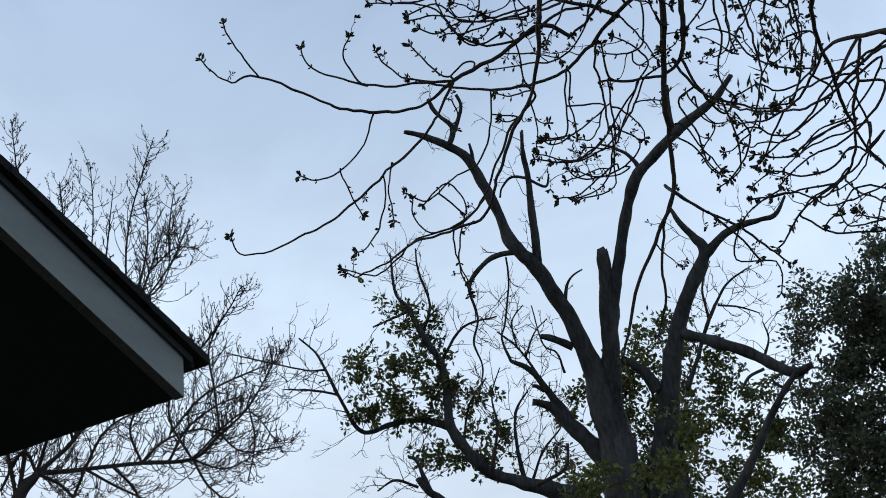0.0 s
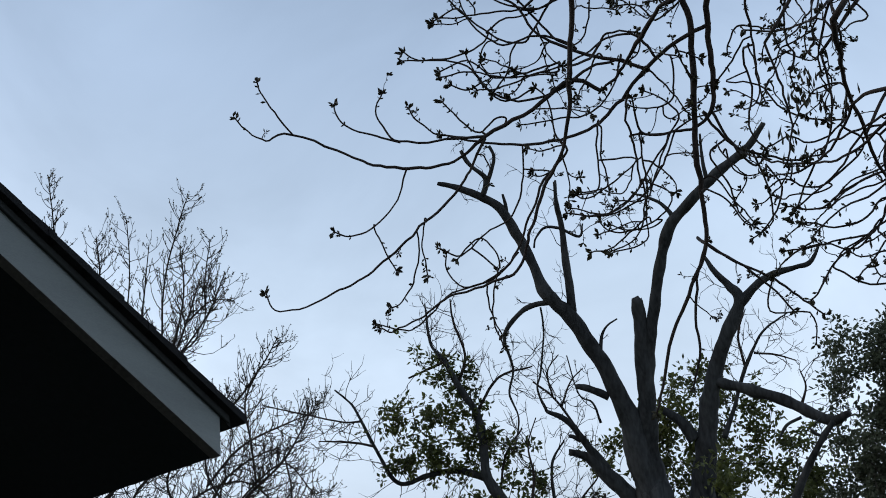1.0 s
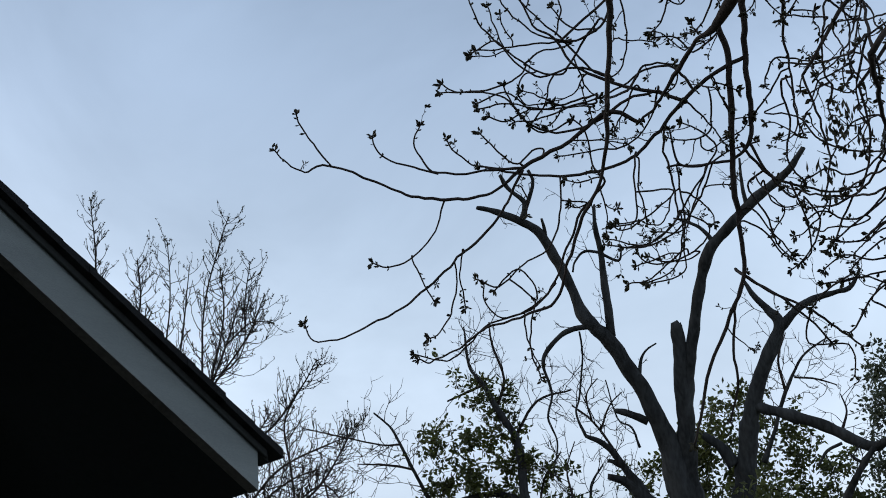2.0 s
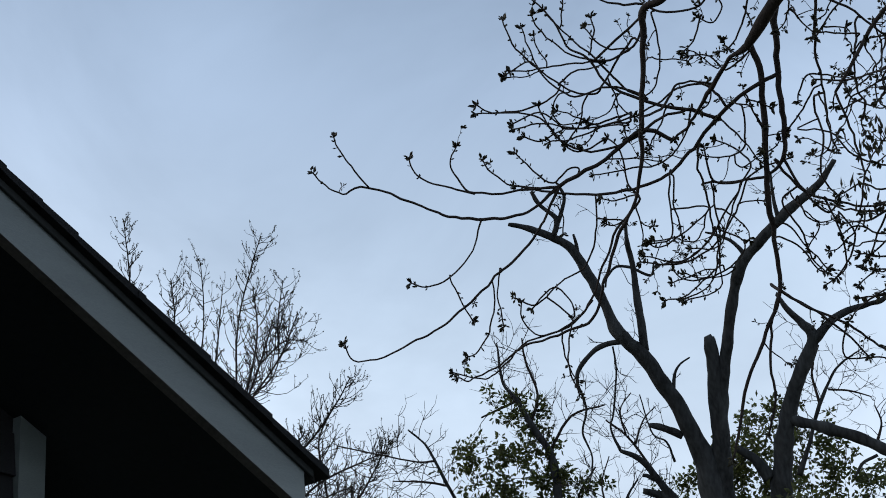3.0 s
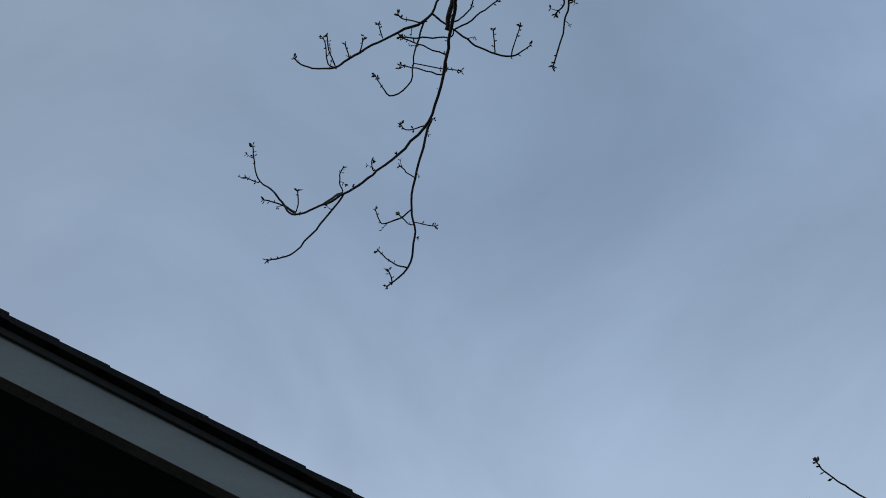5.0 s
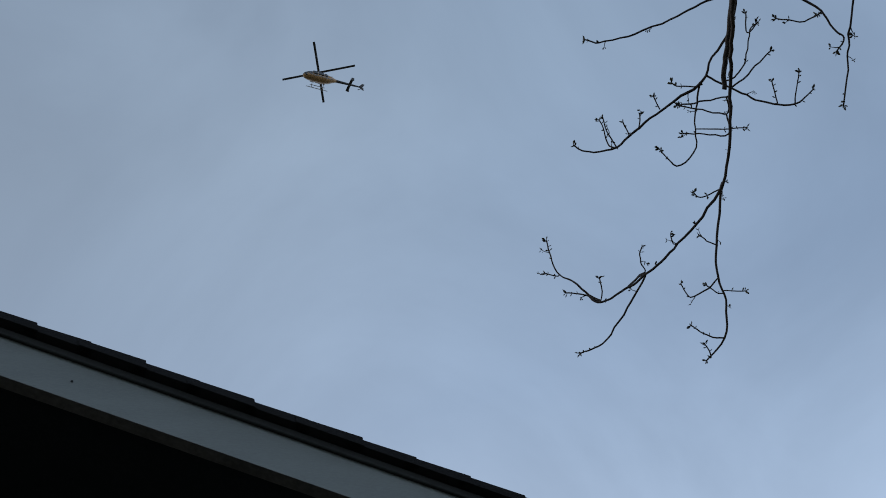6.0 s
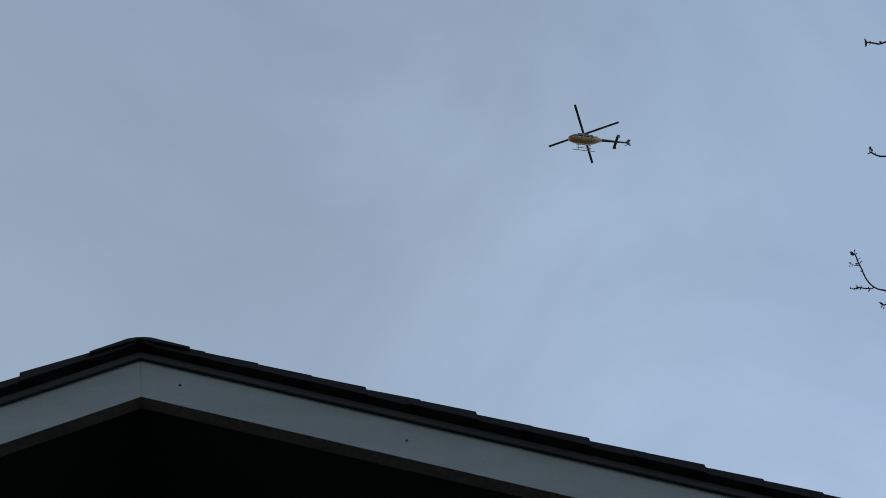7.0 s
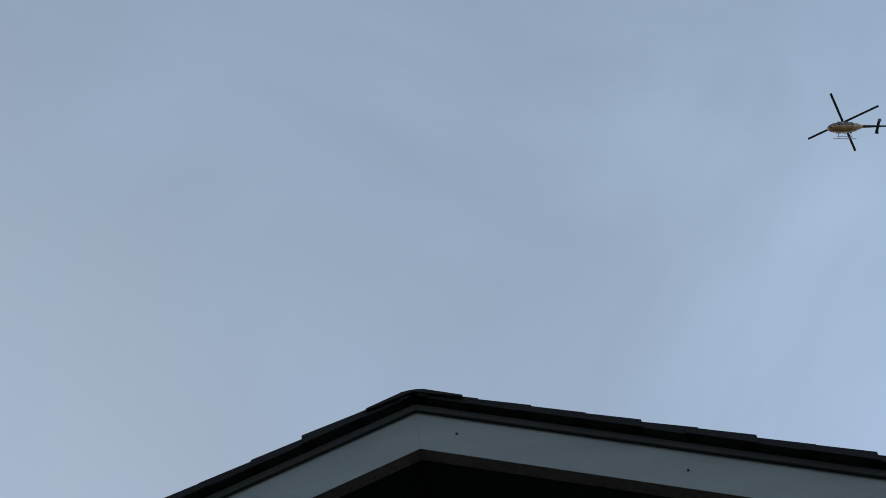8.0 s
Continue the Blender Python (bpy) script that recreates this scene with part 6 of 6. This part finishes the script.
sprout(NEAR, 1.6, 0.24, 0.0036, Vector((-0.15, 0.2, -0.25)), 0.26, 6, 0.026, thin=0.018, depth=1, ends=False, lift=Vector((-0.1, 0.1, 0.55)), where=thicket)
sprout(NEAR, 0.95, 0.10, 0.0030, Vector((0, 0, 0.3)), 0.25, 6, 0.026, thin=0.012, ends=False, where=crown)
sprout(NEAR, 0.30, 0.05, 0.0026, Vector((0, 0, 0.3)), 0.25, 3, 0.018, thin=0.012, ends=False, where=hanging)
for pts, radii in NEAR.paths:
    if radii[-1] < 0.006 and crown(pts[-1]):
        shoot_leaves(NEAR, pts, NEAR.rng.randint(8, 13), 0.035, NEAR.rng.uniform(0.08, 0.24))
    elif radii[-1] < 0.004:
        shoot_leaves(NEAR, pts, NEAR.rng.randint(4, 8), 0.025, NEAR.rng.uniform(0.04, 0.12))
for x, y, z, n in [(6.43, -1.22, 5.02, 9), (6.43, -1.28, 5.05, 10), (6.51, -1.17, 4.84, 8), (6.47, -1.33, 5.01, 8), (6.43, -1.32, 5.08, 8), (6.45, -1.16, 4.94, 6), (6.53, -1.42, 4.96, 6)]:
    for _ in range(n):
        p = Vector((x, y, z)) + Vector([NEAR.rng.gauss(0, 0.035) for _ in range(3)])
        bud(NEAR, p, Vector((NEAR.rng.gauss(0, 0.25), NEAR.rng.gauss(0, 0.25), -1)).normalized(), NEAR.rng.uniform(0.045, 0.075), 0.009)
    near = min(((q - Vector((x, y, z))).length, tuple(q)) for pts, _ in NEAR.paths for q in pts)
    twig(NEAR, Vector(near[1]), Vector((x, y, z)) - Vector(near[1]), near[0] + 0.02, 0.003, Vector((0, 0, 0)), 0.03, 0, 0.03)
finish(NEAR, "thin dark twigs", "bud_growth", BUD, "small opening green-brown buds")
sprout(PRUNED, 0.28, 0.55, 0.0055, Vector((0, 0, 0.15)), 0.28, 0, 0.03, thin=0.045, depth=3)
finish(PRUNED, "thin dead twigs")
sprout(OAK, 0.06, 0.55, 0.006, Vector((0, 0, 0.25)), 0.25, 0, 0.05, thin=0.05, depth=3)
sprout(LEAFY, 0.06, 0.6, 0.006, Vector((0, 0, 0.3)), 0.25, 0, 0.05, thin=0.05, depth=3)
sprout(BACK, 0.019, 0.72, 0.0080, Vector((0.05, -0.1, 0.95)), 0.15, 4, 0.036, thin=0.06, depth=2, fade=0.55, many=3)
finish(BACK, "fine grey-brown twigs", "bud_growth", BUD, "small brown buds")
foliage(EVERGREEN, (21.16, 3.15, 9.12), 0.63, 0.94, 223, 0.075, 0.75)
foliage(EVERGREEN, (21.08, 2.69, 9.70), 0.39, 0.39, 56, 0.075, 0.75)
foliage(EVERGREEN, (20.91, 3.57, 9.42), 0.39, 0.35, 50, 0.075, 0.75)
foliage(EVERGREEN, (21.35, 3.58, 8.15), 0.86, 0.71, 286, 0.075, 0.75)
foliage(EVERGREEN, (21.63, 3.55, 7.25), 0.94, 0.79, 348, 0.075, 0.75)
foliage(EVERGREEN, (20.96, 3.92, 8.96), 0.28, 0.31, 39, 0.075, 0.75)
foliage(EVERGREEN, (21.22, 4.14, 7.95), 0.47, 0.47, 54, 0.075, 0.75)
foliage(EVERGREEN, (21.46, 4.15, 7.12), 0.63, 0.47, 72, 0.075, 0.75)
foliage(EVERGREEN, (21.51, 2.60, 8.57), 0.86, 1.26, 510, 0.075, 0.75)
foliage(EVERGREEN, (21.84, 2.83, 7.28), 0.86, 1.10, 447, 0.075, 0.75)
foliage(OAK, (18.39, 4.88, 8.71), 0.32, 0.25, 25, 0.068, 0.4)
foliage(OAK, (18.36, 5.24, 8.35), 0.36, 0.32, 36, 0.068, 0.4)
foliage(OAK, (18.79, 4.45, 8.16), 0.50, 0.32, 52, 0.068, 0.4)
foliage(OAK, (19.04, 4.17, 7.77), 0.43, 0.36, 50, 0.068, 0.4)
foliage(OAK, (18.77, 4.93, 7.61), 0.50, 0.43, 81, 0.068, 0.4)
foliage(OAK, (19.05, 4.58, 7.21), 0.65, 0.43, 106, 0.068, 0.4)
foliage(OAK, (19.30, 3.92, 7.25), 0.43, 0.36, 58, 0.068, 0.4)
foliage(OAK, (18.72, 5.38, 7.12), 0.57, 0.43, 94, 0.068, 0.4)
foliage(OAK, (19.30, 4.33, 6.69), 0.65, 0.36, 87, 0.068, 0.4)
foliage(OAK, (18.29, 6.29, 7.03), 0.50, 0.25, 47, 0.068, 0.4)
foliage(OAK, (18.17, 5.83, 8.08), 0.25, 0.29, 23, 0.068, 0.4)
foliage(OAK, (18.45, 5.45, 7.82), 0.32, 0.36, 36, 0.068, 0.4)
foliage(OAK, (19.15, 4.94, 6.30), 1.44, 0.43, 236, 0.068, 0.4)
foliage(OAK, (18.36, 5.04, 8.59), 0.25, 0.29, 23, 0.068, 0.4)
foliage(OAK, (18.37, 5.35, 8.19), 0.22, 0.32, 22, 0.068, 0.4)
foliage(OAK, (18.49, 5.60, 7.50), 0.29, 0.36, 38, 0.068, 0.4)
foliage(OAK, (18.11, 6.07, 7.91), 0.18, 0.29, 16, 0.068, 0.4)
foliage(OAK, (18.63, 4.96, 7.96), 0.36, 0.36, 41, 0.068, 0.4)
foliage(OAK, (14.42, 3.27, 5.67), 0.36, 0.26, 30, 0.075)
foliage(OAK, (14.13, 3.89, 5.62), 0.34, 0.18, 22, 0.075)
foliage(OAK, (14.48, 2.96, 5.95), 0.26, 0.26, 18, 0.075)
foliage(LEAFY, (15.81, 7.62, 8.18), 0.31, 0.21, 30, 0.066, 0.25)
foliage(LEAFY, (16.05, 7.28, 8.19), 0.27, 0.17, 22, 0.066, 0.25)
foliage(LEAFY, (16.19, 7.24, 7.92), 0.31, 0.24, 36, 0.066, 0.25)
foliage(LEAFY, (15.97, 7.69, 7.70), 0.27, 0.21, 26, 0.066, 0.25)
foliage(LEAFY, (16.25, 6.91, 8.28), 0.27, 0.24, 32, 0.066, 0.25)
foliage(LEAFY, (16.33, 7.11, 7.77), 0.34, 0.27, 46, 0.066, 0.25)
foliage(LEAFY, (16.57, 6.68, 7.86), 0.24, 0.21, 22, 0.066, 0.25)
foliage(LEAFY, (16.69, 6.57, 7.72), 0.21, 0.17, 15, 0.066, 0.25)
foliage(LEAFY, (16.62, 6.94, 7.30), 0.34, 0.24, 39, 0.066, 0.25)
foliage(LEAFY, (16.86, 6.53, 7.32), 0.34, 0.24, 39, 0.066, 0.25)
foliage(LEAFY, (15.84, 7.16, 8.83), 0.21, 0.24, 22, 0.066, 0.25)
foliage(LEAFY, (16.07, 6.96, 8.61), 0.24, 0.21, 22, 0.066, 0.25)
foliage(LEAFY, (16.84, 6.70, 7.07), 0.27, 0.17, 22, 0.066, 0.25)
foliage(LEAFY, (15.75, 7.75, 8.10), 0.17, 0.14, 9, 0.066, 0.25)
finish(LEAFY, "thin bare twigs", "foliage", LEAF, "yellow-green leaves in tufts")
finish(OAK, "thin twigs", "foliage", LEAF, "yellow-green leaves")
finish(EVERGREEN, "thin twigs", "foliage", NEEDLE, "dark green leaves")


# ---- helicopter ----
def loft(rings, sides=20):
    """rings: x, half width, half height, middle height."""
    bm = bmesh.new()
    rows = []
    for x, w, h, z in rings:
        rows.append([bm.verts.new((x, w * math.cos(2 * math.pi * k / sides), z + h * math.sin(2 * math.pi * k / sides))) for k in range(sides)])
    for a, b in zip(rows, rows[1:]):
        for k in range(sides):
            f = bm.faces.new((a[k], a[(k + 1) % sides], b[(k + 1) % sides], b[k]))
            f.smooth = True
    bm.faces.new(rows[0])
    bm.faces.new(rows[-1][::-1])
    bmesh.ops.recalc_face_normals(bm, faces=bm.faces)
    return bm


def bar(a, b, r, mat, name, parent, label=""):
    verts, faces = [], []
    tube(verts, faces, [a, Vector(a).lerp(Vector(b), 0.5), b], [r, r, r], 8)
    return part_raw(name, verts, faces, mat, parent, label, smooth=True)


def helicopter():
    heli = thing("helicopter", (0, 0, 0), "gold and black helicopter with four rotor blades, in flight", "helicopter")
    part("body", loft([(-3.1, 0.05, 0.05, -0.25), (-2.95, 0.32, 0.3, -0.22), (-2.4, 0.62, 0.6, -0.12), (-1.5, 0.78, 0.82, 0.0), (0.2, 0.8, 0.85, 0.02), (1.3, 0.66, 0.66, 0.12), (2.2, 0.34, 0.36, 0.3), (2.7, 0.2, 0.22, 0.38)]), GOLD, heli, "gold painted cabin")
    part("engine_cowling", loft([(-1.0, 0.1, 0.1, 0.8), (-0.6, 0.38, 0.3, 0.9), (0.8, 0.4, 0.34, 0.88), (2.0, 0.24, 0.2, 0.62), (2.6, 0.06, 0.06, 0.5)]), GOLD, heli)
    part("windscreen", loft([(-3.06, 0.2, 0.16, -0.18), (-2.85, 0.46, 0.34, -0.14), (-2.3, 0.69, 0.56, -0.06), (-1.75, 0.79, 0.72, 0.0)]), GLASS, heli, "dark tinted windscreen")
    for s in (-1, 1):
        for x, long in ((-1.22, 0.40), (-0.22, 0.46), (0.62, 0.26)):
            part("side_window", prism([(x - long, -0.30), (x + long, -0.30), (x + long - 0.06, 0.38), (x - long + 0.06, 0.38)], s * 0.70, s * (0.86 if x < 0.3 else 0.80), 0.03), GLASS, heli, "dark side window")
        part("chin_window", loft([(-2.92, 0.05, 0.04, -0.34), (-2.7, 0.17, 0.14, -0.40), (-2.2, 0.16, 0.12, -0.55), (-2.0, 0.04, 0.04, -0.62)], 12), GLASS, heli, "dark chin window").location.y = s * 0.26
    part("exhaust", loft([(1.3, 0.10, 0.10, 0.95), (1.5, 0.15, 0.14, 1.02), (2.1, 0.15, 0.14, 1.16), (2.12, 0.11, 0.10, 1.16)], 12), METAL, heli, "dark metal exhaust pipe")
    part("tail_boom", loft([(2.4, 0.24, 0.26, 0.36), (4.5, 0.17, 0.18, 0.42), (7.1, 0.1, 0.11, 0.5)]), BLACK, heli, "black tail boom")
    stab = part("tailplane", box(4.75, 5.2, -1.05, 1.05, 0.40, 0.46, 0.01), BLACK, heli, "black tailplane")
    for s in (-1, 1):
        part("end_fin", prism([(4.6, 0.05), (5.2, 0.0), (5.4, 0.85), (4.95, 0.85)], s * 1.07 - 0.02, s * 1.07 + 0.02), BLACK, stab)
    part("fin", prism([(6.5, 0.5), (7.15, 0.5), (7.75, 1.55), (7.3, 1.55)], -0.05, 0.05), BLACK, heli, "black tail fin")
    part("lower_fin", prism([(6.55, 0.45), (7.1, 0.45), (7.3, -0.2), (7.0, -0.2)], -0.04, 0.04), BLACK, heli)
    tail = bar((7.0, 0.05, 0.52), (7.0, 0.32, 0.52), 0.06, BLACK, "tail_rotor", heli)
    for a in (40, 220):
        c, s = math.cos(radians(a)), math.sin(radians(a))
        bar((7.0, 0.3, 0.52), (7.0 + 0.8 * c, 0.3, 0.52 + 0.8 * s), 0.05, BLACK, "tail_rotor_blade", tail)
    mast = bar((-0.1, 0, 1.0), (-0.1, 0, 1.65), 0.09, METAL, "rotor_mast", heli)
    for k in range(4):
        a = radians(ROTOR + 90 * k)
        bm = bmesh.new()
        bmesh.ops.create_cube(bm, size=1, matrix=Matrix.Translation((-0.1, 0, 1.6)) @ Matrix.Rotation(a, 4, "Z") @ Matrix.Translation((2.95, 0, 0)) @ Matrix.Diagonal((5.6, 0.36, 0.04, 1)))
        part("rotor_blade", bm, BLACK, mast, "black rotor blade")
    for s in (-1, 1):
        skid = bar((-2.3, s * 1.15, -1.35), (1.3, s * 1.15, -1.35), 0.06, METAL, "skid", heli, "grey landing skid")
        for x in (-1.4, 0.5):
            bar((x, s * 0.5, -0.7), (x, s * 1.15, -1.35), 0.05, METAL, "skid_strut", skid)
        bar((-1.7, s * 0.92, -0.98), (0.8, s * 0.92, -0.98), 0.05, METAL, "flight_step", skid)
    heli.matrix_world = pose(*HELI_AT, 0, 0, HELI_TURN)


HELI_AT, HELI_TURN, ROTOR = (66.7, 129.3, 213.1), 9, 60
helicopter()
